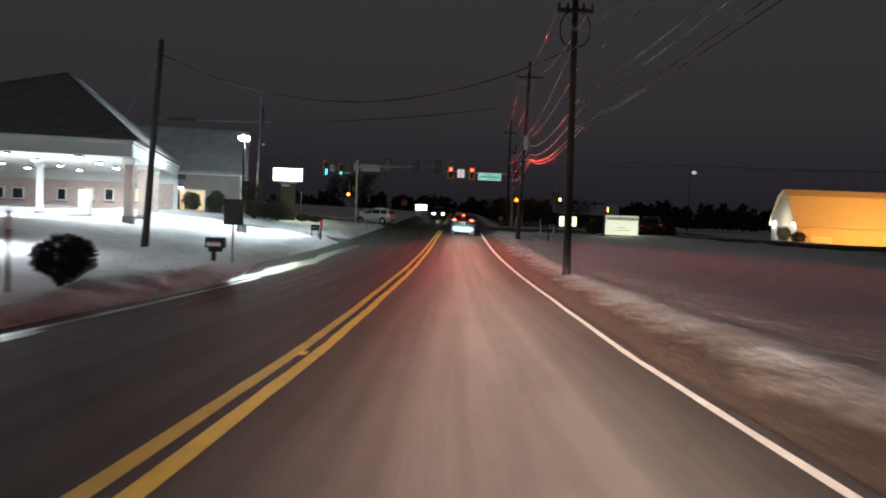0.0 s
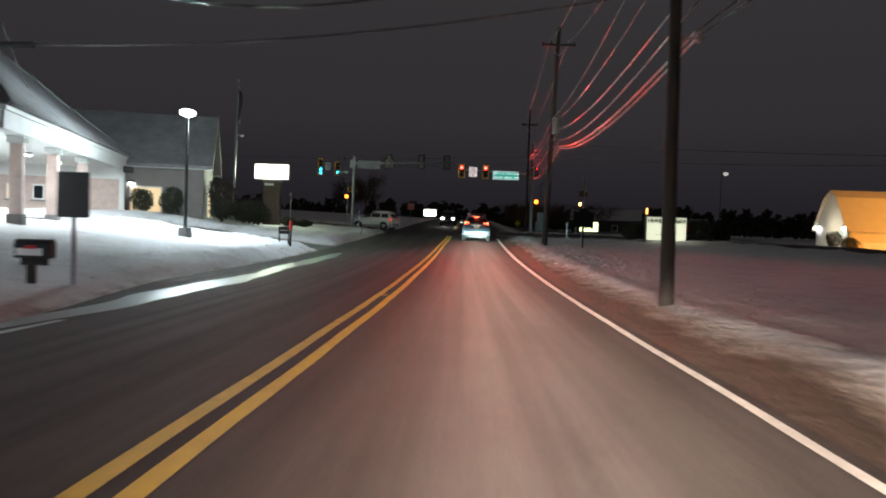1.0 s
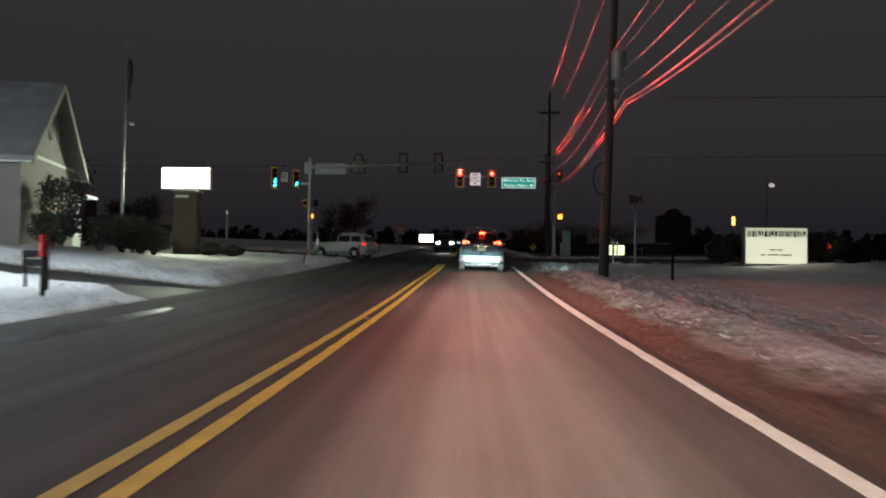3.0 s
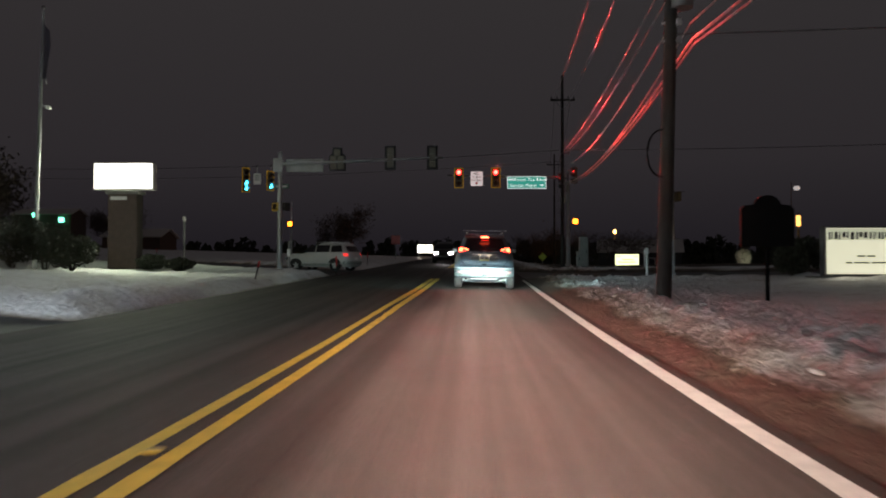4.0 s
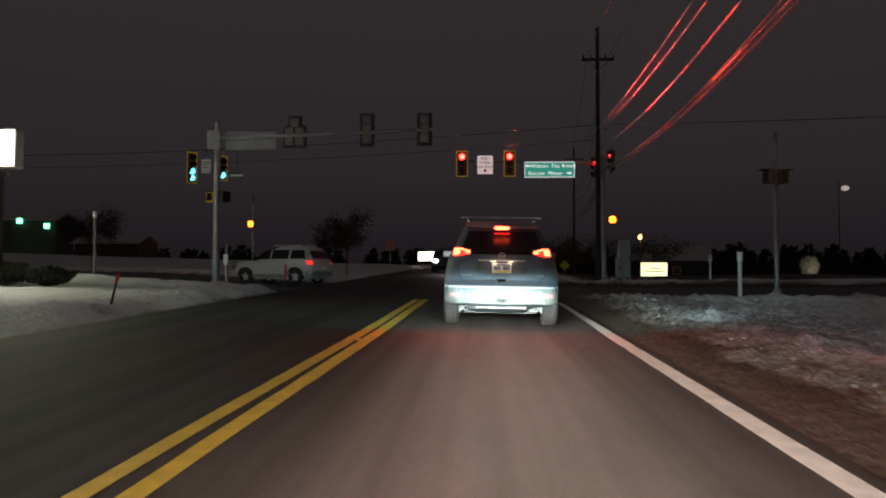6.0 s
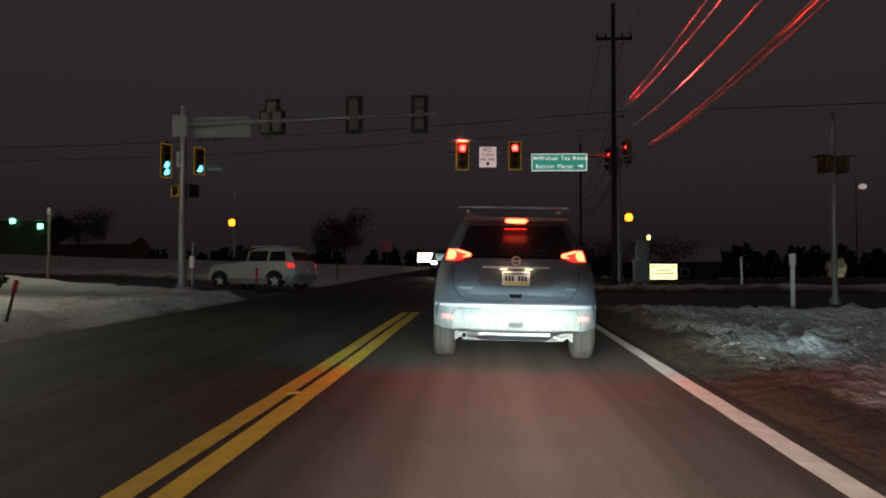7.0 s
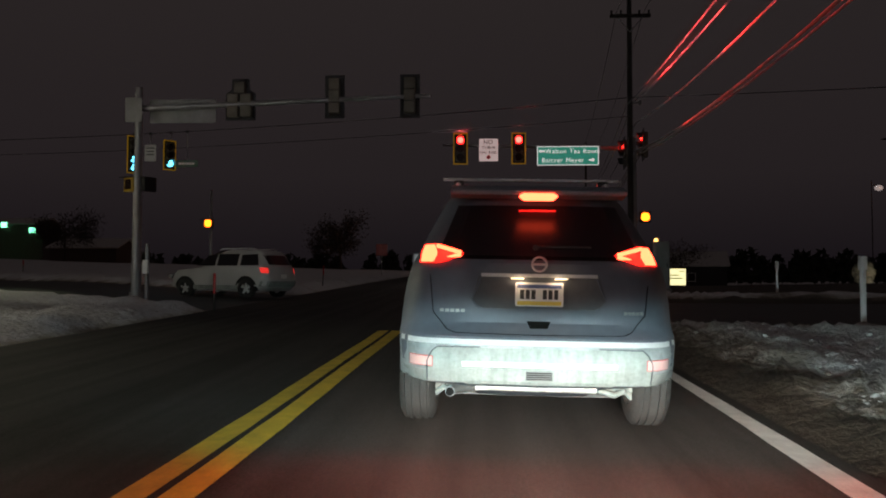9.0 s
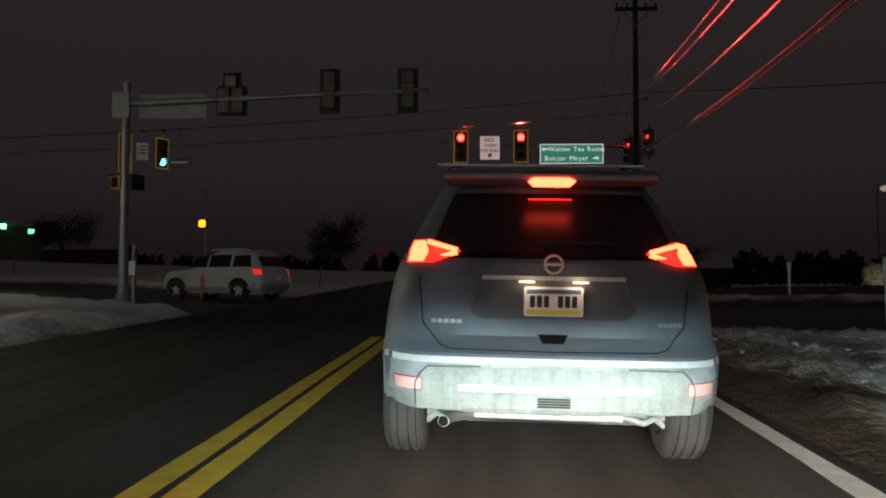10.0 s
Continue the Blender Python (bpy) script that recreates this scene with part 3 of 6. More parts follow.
def signal_head(parent, at, lights, facing=180.0, border=None, doghouse=False, name="signal_head"):
    """A three-lens head with backplate. lights: colour names from the top, facing: degrees, 180 looks back down the road."""
    m = pose(*at, 0, 0, facing)
    n = len(lights)
    h = 0.36 * n
    if doghouse:
        outline = [(-0.46, -0.62), (0.46, -0.62), (0.46, 0.2), (0.27, 0.34), (0.27, 0.66), (-0.27, 0.66), (-0.27, 0.34), (-0.46, 0.2)]
        cells = [(0, 0.36), (-0.2, 0.0), (0.2, 0.0), (-0.2, -0.36), (0.2, -0.36)]
    else:
        outline = [(-0.30, -h / 2 - 0.12), (0.30, -h / 2 - 0.12), (0.30, h / 2 + 0.12), (-0.30, h / 2 + 0.12)]
        cells = [(0, h / 2 - 0.18 - 0.36 * i) for i in range(n)]
    plate = part("backplate", prism(outline, 0.015, "y", -0.02), M_DARK, parent)
    plate.matrix_basis = m
    if border:
        bm = bmesh.new()
        for (xa, za), (xb, zb) in zip(outline, outline[1:] + outline[:1]):
            a, b = Vector((xa, -0.0, za)) * 1.0, Vector((xb, -0.0, zb))
            d = (b - a).normalized()
            s = Vector((-d.z, 0, d.x)) * 0.05
            ring = [a + Vector((0, 0.004, 0)), b + Vector((0, 0.004, 0)), b + s - d * 0.05 + Vector((0, 0.004, 0)), a + s + d * 0.05 + Vector((0, 0.004, 0))]
            bm.faces.new([bm.verts.new(p) for p in ring])
        out = bmesh.ops.extrude_face_region(bm, geom=bm.faces[:])
        for g in out["geom"]:
            if isinstance(g, bmesh.types.BMVert):
                g.co.y += 0.004
        part("reflective_border", bm, border, plate)
    for (cx, cz), col in zip(cells, lights):
        bm = box(cx - 0.165, cx + 0.165, -0.2, 0.03, cz - 0.17, cz + 0.17, 0.02)
        part("lens_housing", bm, M_HOUSING, plate)
        bm = rod((cx, 0.03, cz), (cx, 0.05, cz), 0.158, 0.15, 24)
        if col == "red":
            part("lens_core", rod((cx, 0.05, cz), (cx, 0.06, cz), 0.128, 0.115, 20), M_RED_LIGHT, plate)
        part("lens", bm, {"red": M_RED_RIM, "green": M_GREEN_LIGHT, "off": M_UNLIT, "amber": M_AMBER_LIGHT}[col], plate)
        bm = bmesh.new()
        r0, r1 = [], []
        for k in range(13):
            a = radians(-30 + 240 * k / 12)
            c, s = math.cos(a), math.sin(a)
            r0.append([bm.verts.new((cx + 0.16 * c, 0.03, cz + 0.16 * s)), bm.verts.new((cx + 0.168 * c, 0.03, cz + 0.168 * s))])
            r1.append([bm.verts.new((cx + 0.15 * c, 0.2 + 0.06 * s, cz + 0.15 * s)), bm.verts.new((cx + 0.158 * c, 0.2 + 0.06 * s, cz + 0.158 * s))])
        for k in range(12):
            for j in (0, 1):
                bm.faces.new((r0[k][j], r0[k + 1][j], r1[k + 1][j], r1[k][j]))
            bm.faces.new((r1[k][0], r1[k + 1][0], r1[k + 1][1], r1[k][1]))
        part("visor", bm, M_DARK, plate)
    return plate


def panel(parent, name, x0, x1, z0, z1, mat, back=M_SIGN_BACK, r=0.04, y=0.0):
    w, h = x1 - x0, z1 - z0
    ob = part(name, prism(rounded(w, h, r, 4, (x0 + x1) / 2, (z0 + z1) / 2), 0.012, "y", y), mat, parent)
    return ob


def walk_signal(parent, at, facing, lit, case=M_SIGNAL_YELLOW):
    m = pose(*at, 0, 0, facing)
    bm = box(-0.22, 0.22, -0.2, 0.0, -0.22, 0.22, 0.025)
    case_ob = part("walk_signal_case", bm, case, parent)
    case_ob.matrix_basis = m
    part("visor", box(-0.22, 0.22, 0.0, 0.16, 0.2, 0.215), M_DARK, case_ob)
    if lit:
        # the raised palm sign as a plain block
        part("lens", prism(rounded(0.34, 0.34, 0.12, 5), 0.01, "y", 0.002), M_AMBER_LIGHT, case_ob)
    else:
        part("lens", prism(rounded(0.3, 0.3, 0.03, 3), 0.01, "y", 0.002), M_UNLIT, case_ob)
    return case_ob


def far_mast():
    """The mast beyond the crossing whose heads show red."""
    x, y = 6.35, 84.7
    z = support(x, y)
    ob = thing("traffic_signal_mast", (x, y, z), "galvanised signal mast with a long arm, red lights and signs", "traffic signal", "signal masts")
    part("pole", rod((0, 0, -0.1), (0, 0, 7.0 - z), 0.15, 0.11, 16), M_STEEL, ob, smooth_angle=60)
    part("base", rod((0, 0, 0), (0, 0, 0.25), 0.22, 0.2, 16), M_STEEL, ob)
    part("arm", rod((0, 0, 6.55 - z), (-7.9, 0, 6.75 - z), 0.10, 0.055, 12), M_STEEL, ob, smooth_angle=60)
    for hx in (-0.81, 1.61):
        signal_head(ob, (hx - x, -0.12, 6.56 - z), ("red", "off", "off"), 180, M_YBORDER)
    s = panel(ob, "no_turn_sign", -0.03 - x, 0.75 - x, 6.03 - z, 6.97 - z, M_GLOW_SHEET, y=-0.16)
    for text, dz, size in (("NO", 0.33, 0.24), ("TURN", 0.1, 0.19), ("ON RED", -0.11, 0.17)):
        letters(text, size, (0.36 - x, -0.166, 6.5 - z + dz), M_BLACK_INK, s, bold=0.022)
    part("red_disc", rod((0.36 - x, -0.16, 6.2 - z), (0.36 - x, -0.168, 6.2 - z), 0.085, n=20), M_RED_PLASTIC, s)
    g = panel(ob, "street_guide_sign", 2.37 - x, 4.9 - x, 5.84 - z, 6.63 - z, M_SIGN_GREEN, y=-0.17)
    bm = bmesh.new()
    w, h = 2.53, 0.79
    for a in (box(-w / 2, w / 2, -0.006, 0.0, h / 2 - 0.03, h / 2), box(-w / 2, w / 2, -0.006, 0.0, -h / 2, -h / 2 + 0.03), box(-w / 2, -w / 2 + 0.03, -0.006, 0.0, -h / 2 + 0.03, h / 2 - 0.03), box(w / 2 - 0.03, w / 2, -0.006, 0.0, -h / 2 + 0.03, h / 2 - 0.03)):
        merge(bm, a)
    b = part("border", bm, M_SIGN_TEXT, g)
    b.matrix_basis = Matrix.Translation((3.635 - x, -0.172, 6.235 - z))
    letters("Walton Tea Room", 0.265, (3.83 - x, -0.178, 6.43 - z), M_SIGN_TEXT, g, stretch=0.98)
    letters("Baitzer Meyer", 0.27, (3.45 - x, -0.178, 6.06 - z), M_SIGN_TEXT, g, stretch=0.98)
    for ax, az, d in ((2.56, 6.43, -1), (4.62, 6.06, 1)):
        o = [(-0.13, -0.03), (0.02, -0.03), (0.02, -0.09), (0.13, 0), (0.02, 0.09), (0.02, 0.03), (-0.13, 0.03)]
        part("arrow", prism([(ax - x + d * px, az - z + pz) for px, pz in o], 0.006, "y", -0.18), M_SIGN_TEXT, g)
    for hx, hy, hz in ((-0.45, -0.35, 6.3), (0.45, 0.3, 6.75)):
        part("side_bracket", rod((0, 0, hz - z), (hx, hy, hz - z), 0.03, n=8), M_STEEL, ob)
        signal_head(ob, (hx, hy, hz - z), ("red", "off", "off"), 86)
    walk_signal(ob, (0.45, -0.1, 3.7 - z), 180, True, M_DARK)
    lamp("red_signal_light", "SPOT", (-0.81, 84.35, 6.92), 17000, (1.0, 0.045, 0.035), (1.5, 60, 10.2), 0.15, 42, 0.4)
    lamp("red_signal_light", "SPOT", (1.61, 84.35, 6.92), 17000, (1.0, 0.045, 0.035), (5.0, 60, 10.2), 0.15, 42, 0.4)


def near_mast():
    """The mast on the near corner, whose heads face the other way."""
    x, y = -10.38, 75.5
    z = support(x, y)
    ob = thing("traffic_signal_mast", (x, y, z), "galvanised signal mast whose dark heads face away", "traffic signal", "signal masts")
    part("pole", rod((0, 0, -0.1), (0, 0, 6.95 - z), 0.15, 0.11, 16), M_STEEL, ob, smooth_angle=60)
    part("base", rod((0, 0, 0), (0, 0, 0.3), 0.22, 0.2, 16), M_STEEL, ob)
    part("arm", rod((0, 0, 6.3 - z), (8.9, 0, 6.62 - z), 0.10, 0.055, 12), M_STEEL, ob, smooth_angle=60)
    signal_head(ob, (-7.27 - x, 0.12, 6.55 - z), ("off",) * 5, 0, None, True)
    for hx in (-4.38, -2.1):
        signal_head(ob, (hx - x, 0.12, 6.63 - z), ("off", "off", "off"), 0)
    panel(ob, "guide_sign", -10.1 - x, -8.05 - x, 5.88 - z, 6.6 - z, M_SIGN_BACK, y=0.14)
    panel(ob, "flat_sign", -10.72 - x, -10.2 - x, 5.85 - z, 6.6 - z, M_SIGN_BACK, y=-0.2)
    walk_signal(ob, (-0.28, -0.05, 3.98 - z), 150, False)
    walk_signal(ob, (0.25, 0.05, 3.98 - z), 60, False, M_DARK)


def span_wire_z(x):
    """Height of the wire over the side street that carries its signal heads."""
    k = (5.6 - x) / 65.6
    return 7.9 + 1.9 * k - 4 * 1.1 * k * (1 - k)


def span_wire_y(x):
    return 81.4 + 0.22 * (5.6 - x)


def hung(name, x, label, category, low):
    """An Empty on the span wire, with the rod by which the thing hangs."""
    y, z = span_wire_y(x), span_wire_z(x)
    ob = thing(name, (x, y, z), label, category)
    part("hanger", rod((0, 0, 0.02), (0, 0, low - z), 0.025, n=8), M_STEEL, ob)
    part("clamp", box(-0.07, 0.07, -0.05, 0.05, -0.06, 0.05, 0.012), M_DARK, ob)
    return ob, z


def side_street_signals():
    """Heads that face the side street, hung on the span wire with their signs."""
    ob, z = hung("hanging_signal", -15.35, "four-light signal with yellow border and two lit green lenses", "traffic signal", 7.3)
    signal_head(ob, (0, -0.12, 6.62 - z), ("off", "off", "green", "green"), 232, M_YBORDER)
    ob, z = hung("hanging_signal", -13.55, "three-light signal with yellow border and lit green lens", "traffic signal", 7.1)
    signal_head(ob, (0, -0.12, 6.52 - z), ("off", "off", "green"), 232, M_YBORDER)
    ob, z = hung("hanging_sign", -14.55, "small white road sign hanging from a wire", "sign", 7.0)
    s = panel(ob, "plate", -0.26, 0.26, 6.3 - z, 7.05 - z, M_SIGN_WHITE, y=-0.03)
    for k in (6.86, 6.72, 6.58):
        part("text_bar", box(-0.17, 0.17, -0.036, -0.031, k - z, k - z + 0.06), M_FAINT_INK, s)
    ob, z = hung("street_name_sign", -12.75, "small green street name sign hanging from a wire", "sign", 6.28)
    s = panel(ob, "plate", -0.5, 0.5, 5.98 - z, 6.28 - z, M_NAME_SIGN, y=-0.03)
    part("lettering_bar", box(-0.36, 0.34, -0.036, -0.031, 6.09 - z, 6.18 - z), M_SIGN_WHITE, s)
    # Green fill added to tint the corner snow, well off the lenses' aim
    lamp("corner_snow_fill", "SPOT", (-15.0, 84.6, 6.2), 1000, (0.62, 0.95, 0.60), (-18.5, 68.0, 0.5), 0.12, 62, 0.9)


side_street_signals()
far_mast()
near_mast()


# ---- the bank with its drive-through canopy ---------------------------------------------
def bank():
    z0 = 0.72
    ob = thing("bank_building", (-15.0, 30.6, z0), "brightly lit bank with drive-through canopy and snowy hip roof", "building", turn=14.2)
    top, low = 4.36 - z0, 3.62 - z0
    # canopy
    bm = bmesh.new()
    a = [bm.verts.new(p) for p in ((-13.4, -0.5, top), (0.5, -0.5, top), (0.5, 21.0, top), (-13.4, 21.0, top))]
    b = [bm.verts.new(p) for p in ((-5.7, 14.2, 9.3 - z0), (-5.5, 16.2, 9.3 - z0))]
    for f in ((a[0], a[1], b[0]), (a[1], a[2], b[1], b[0]), (a[2], a[3], b[1]), (a[3], a[0], b[0], b[1]), (a[3], a[2], a[1], a[0])):
        bm.faces.new(f)
    roof = part("roof", bm, M_SHINGLE, ob, "shingled hip roof dusted with snow")
    for p, q in ((a0, b0) for a0, b0 in (((0.5, -0.5, top), (-5.7, 14.2, 9.3 - z0)), ((0.5, 21, top), (-5.5, 16.2, 9.3 - z0)), ((-13.4, -0.5, top), (-5.7, 14.2, 9.3 - z0)))):
        part("ridge_cap", rod(p, q, 0.07, n=6), M_SIGN_BACK, roof)
    for name, args in (("fascia", (-13.1, 0.2, -0.2, 0.0, low, top - 0.003)), ("fascia", (0.0, 0.2, 0.0, 20.6, low, top - 0.003)), ("fascia", (-13.1, -12.9, 0.0, 20.6, low, top - 0.003))):
        f = part(name, box(*args, 0.02), M_FASCIA, ob, "white painted fascia board")
        x0, x1, y0, y1, _, _ = args
        part("gutter", box(x0 - 0.06, x1 + 0.08, y0 - 0.08, y1 + 0.06, top - 0.16, top - 0.006, 0.02), M_FASCIA, f)
    part("canopy_soffit", box(-12.89, -0.01, 0.01, 20.4, low + 0.1, low + 0.16), M_FASCIA, ob)
    # downlights
    for i, x in enumerate((-11.3, -8.4, -5.4, -2.4)):
        for y in (1.8, 6.5, 11.5, 16.5):
            c = part("downlight", rod((x, y, low + 0.1), (x, y, low - 0.02), 0.17, 0.2, 14), M_SIGN_BACK, ob)
            part("lens", rod((x, y, low - 0.02), (x, y, low - 0.06), 0.17, 0.12, 14), M_LED, c)
    for x, y in ((-0.45, 3.4), (-0.45, 8.0), (-0.45, 13.0), (-6.2, 0.45), (-12.5, 0.45), (-6.2, 10.5), (-12.5, 10.5)):
        mat = M_BRICK_WALL if x > -1 else M_FASCIA
        w = 0.2 if x > -1 else 0.16
        c = part("column", box(x - w, x + w, y - w, y + w, -0.5, low + 0.1, 0.02), mat, ob, "square canopy column")
        part("column_cap", box(x - w - 0.08, x + w + 0.08, y - w - 0.08, y + w + 0.08, low - 0.18, low + 0.09, 0.02), M_FASCIA, c)
        part("column_base", box(x - w - 0.06, x + w + 0.06, y - w - 0.06, y + w + 0.06, -0.5, 0.25, 0.02), M_BRASS, c)
    for x in (-3.4, -9.2):
        isl = part("teller_island", box(x - 0.5, x + 0.5, 6.0, 12.0, -0.5, 0.18, 0.03), M_BRASS, ob)
        part("teller_machine", box(x - 0.28, x + 0.28, 8.0, 8.7, 0.18, 1.5, 0.05), M_FASCIA, isl)
    part("canopy_floor", box(-12.9, -0.6, 7.0, 20.38, -0.6, 0.12, 0.01), M_STREET, ob, "wet dark asphalt drive lanes")
    # teller wall
    wall = part("wall", box(-17.4, 0.0, 20.4, 20.7, -0.6, low + 0.1), M_BRICK_WALL, ob, "pale pink brick teller wall")
    part("wall_band", box(-17.4, 0.02, 20.33, 20.4, 2.35, low + 0.1), M_FASCIA, wall)
    part("corner_post", box(-0.1, 0.18, 20.2, 20.4, -0.5, low), M_FASCIA, wall)
    for x, w, z, h, m in ((-2.3, 0.55, 1.1, 0.75, M_GLASS_LIT), (-4.3, 0.45, 1.1, 0.7, M_GLASS_DARK), (-5.6, 0.5, 1.1, 0.7, M_GLASS_LIT), (-7.3, 0.45, 1.0, 0.7, M_GLASS_DARK), (-10.0, 0.6, 1.0, 0.65, M_GLASS_DARK), (-11.2, 0.6, 1.0, 0.65, M_GLASS_DARK), (-14.4, 0.6, 0.9, 0.9, M_GLASS_DARK)):
        f = part("window", box(x - w / 2 - 0.08, x + w / 2 + 0.08, 20.3, 20.4, z - 0.08, z + h + 0.08, 0.01), M_FASCIA, ob)
        part("pane", box(x - w / 2, x + w / 2, 20.285, 20.3, z, z + h), m, f)
        part("sill", box(x - w / 2 - 0.15, x + w / 2 + 0.15, 20.2, 20.3, z - 0.16, z - 0.085), M_BRASS, f)
    part("link_wall", box(-17.4, -1.2, 20.7, 22.6, -0.6, 4.2 - z0), M_BRICK_WALL, ob)
    # wing with the gable towards the road
    eave, ridge = 4.35 - z0, 7.45 - z0
    y0, y1, xe = 22.6, 30.0, 4.3
    w = bmesh.new()
    box(-18, xe, y0, y1, -0.7, eave, 0, w)
    wing = part("wing_wall", w, M_SIDING, ob, "cream siding wall of the wing")
    ym = (y0 + y1) / 2
    part("gable_wall", prism([(y0, eave), (y1, eave), (ym, ridge - 0.1)], 0.25, "x", xe - 0.25), M_SIDING, ob)
    for k in range(6):
        zz = -0.4 + k * 0.7
        if zz < eave:
            part("siding_board", box(xe, xe + 0.02, y0, y1, zz, zz + 0.03), M_SIDING, wing)
    sl = (ridge - eave) / (ym - y0)
    for s in (-1, 1):
        yo = ym + s * (ym - y0 + 0.45)
        zo = eave - 0.45 * sl
        o = [(yo, zo), (ym, ridge), (ym, ridge + 0.18), (yo, zo + 0.18)]
        part("wing_roof", prism(o, 23.2, "x", -18.4), M_SHINGLE, ob, "snow-dusted shingle roof slope")
        o = [(yo, zo - 0.14), (ym, ridge - 0.16), (ym, ridge + 0.2), (yo, zo + 0.2)]
        part("bargeboard", prism(o, 0.06, "x", xe + 0.5), M_SIDING, ob, "cream bargeboard")
        part("eaves_gutter", box(-18.4, xe + 0.45, min(yo, yo - s * 0.1), max(yo, yo - s * 0.1), zo - 0.06, zo + 0.08, 0.02), M_FASCIA, ob)
    o = [(ym + 0.3 * math.cos(a), eave + 1.45 + 0.55 * math.sin(a)) for a in np.linspace(0, 2 * math.pi, 24, endpoint=False)]
    v = part("gable_vent", prism(o, 0.05, "x", xe), M_DARK, ob, "dark oval louvred vent")
    for k in range(6):
        half = 0.27 * math.sqrt(max(0.05, 1 - ((k - 2.5) / 3.3) ** 2))
        part("louvre", box(xe + 0.05, xe + 0.07, ym - half, ym + half, eave + 1.04 + k * 0.15, eave + 1.1 + k * 0.15), M_PIER, v)
    part("string_course", box(xe, xe + 0.06, y0, y1, eave - 0.05, eave + 0.08), M_FASCIA, ob)
    for x, wd, m in ((1.0, 1.7, M_GLASS_LIT), (-2.2, 1.5, M_GLASS_LIT)):
        f = part("window", box(x - wd / 2 - 0.08, x + wd / 2 + 0.08, y0 - 0.06, y0, 0.5, 2.1, 0.01), M_FASCIA, ob)
        part("pane", box(x - wd / 2, x + wd / 2, y0 - 0.075, y0 - 0.06, 0.58, 2.02), m, f)
        part("mullion", box(x - 0.03, x + 0.03, y0 - 0.1, y0 - 0.075, 0.58, 2.02), M_FASCIA, f)
    f = part("window", box(xe, xe + 0.06, ym - 1.0, ym + 1.0, 0.3, 2.0, 0.01), M_FASCIA, ob)
    part("pane", box(xe + 0.06, xe + 0.075, ym - 0.92, ym + 0.92, 0.38, 1.92), M_GLASS_LIT, f)
    part("mullion", box(xe + 0.075, xe + 0.1, ym - 0.03, ym + 0.03, 0.38, 1.92), M_FASCIA, f)
    e = part("wall_lamp", box(0.0, 0.35, y0 - 0.22, y0, 2.25, 2.4, 0.02), M_DARK, ob)
    part("lens", box(0.03, 0.32, y0 - 0.2, y0 - 0.02, 2.22, 2.25), M_LED, e)
    # porch on the far side of the wing
    part("porch_roof", prism([(1.0, 2.5), (4.9, 2.5), (4.9, 2.62), (1.0, 3.1)], 2.2, "y", y1), M_FASCIA, ob, "white lean-to porch roof")
    part("porch_wall", box(1.5, 4.2, y1, y1 + 1.9, -0.6, 2.5), M_FASCIA, ob)
    part("security_camera", box(0.25, 0.75, 19.3, 19.7, top - 0.95, top - 0.6, 0.04), M_DARK, ob)
    r = pose(-15.0, 30.6, z0, 0, 0, 14.2)
    for x, y, wd in ((-4.0, 5.0, 2600), (-9.5, 5.0, 1800), (-4.0, 15.0, 1800)):
        lamp("canopy_light", "AREA", tuple(r @ Vector((x, y, low - 0.08))), wd * 0.16, (0.86, 0.95, 1.0), tuple(r @ Vector((x, y, low - 5))), size=(5.0, 6.0))
    lamp("porch_light", "POINT", tuple(r @ Vector((5.2, y1 + 1.2, 2.2))), 12, (0.7, 0.95, 1.0), None, 0.05)
    return ob


bank()


def lot_lamp():
    x, y = -12.15, 39.0
    z = support(x, y)
    h = 5.45 - z
    ob = thing("car_park_lamp", (x, y, z), "dark steel car park lamp with a bright white head", "street lamp")
    part("base", rod((0, 0, -0.1), (0, 0, 0.35), 0.3, 0.26, 16), M_BRASS, ob)
    part("pole", rod((0, 0, 0.3), (0, 0, h - 0.1), 0.075, 0.055, 12), M_DARK, ob, smooth_angle=60)
    head = part("lamp_head", box(-0.22, 0.22, -0.2, 0.2, h + 0.02, h + 0.16, 0.05), M_DARK, ob)
    # The dome is larger than a lens; it gives the glare a shape
    part("lens", ball((0, 0, h - 0.04), 0.32, None, 3, (1, 1, 0.5)), M_LED, head, "glowing white dome, enlarged to stand for the lamp's glare", 60)
    lamp("car_park_light", "POINT", (x, y + 0.55, 5.05), 2000, (0.76, 0.94, 1.0), None, 0.5)
    # another stands outside the walk's first view, on the same lawn
    x, y = -13.2, 17.0
    z = support(x, y)
    ob = thing("low_flood_lamp", (x, y, z), "low floodlight on a post glaring white over the snow", "flood lamp")
    part("post", rod((0, 0, -0.1), (0, 0, 1.25), 0.05, n=10), M_DARK, ob)
    head = part("lamp_head", box(-0.2, 0.2, -0.12, 0.12, 1.15, 1.45, 0.03), M_DARK, ob)
    part("lens", box(-0.17, 0.17, -0.14, -0.12, 1.18, 1.42, 0.005), M_LED, head)
    lamp("flood_light", "POINT", (x + 0.25, y - 0.45, z + 1.4), 420, (0.84, 0.93, 1.0), None, 0.12)


lot_lamp()


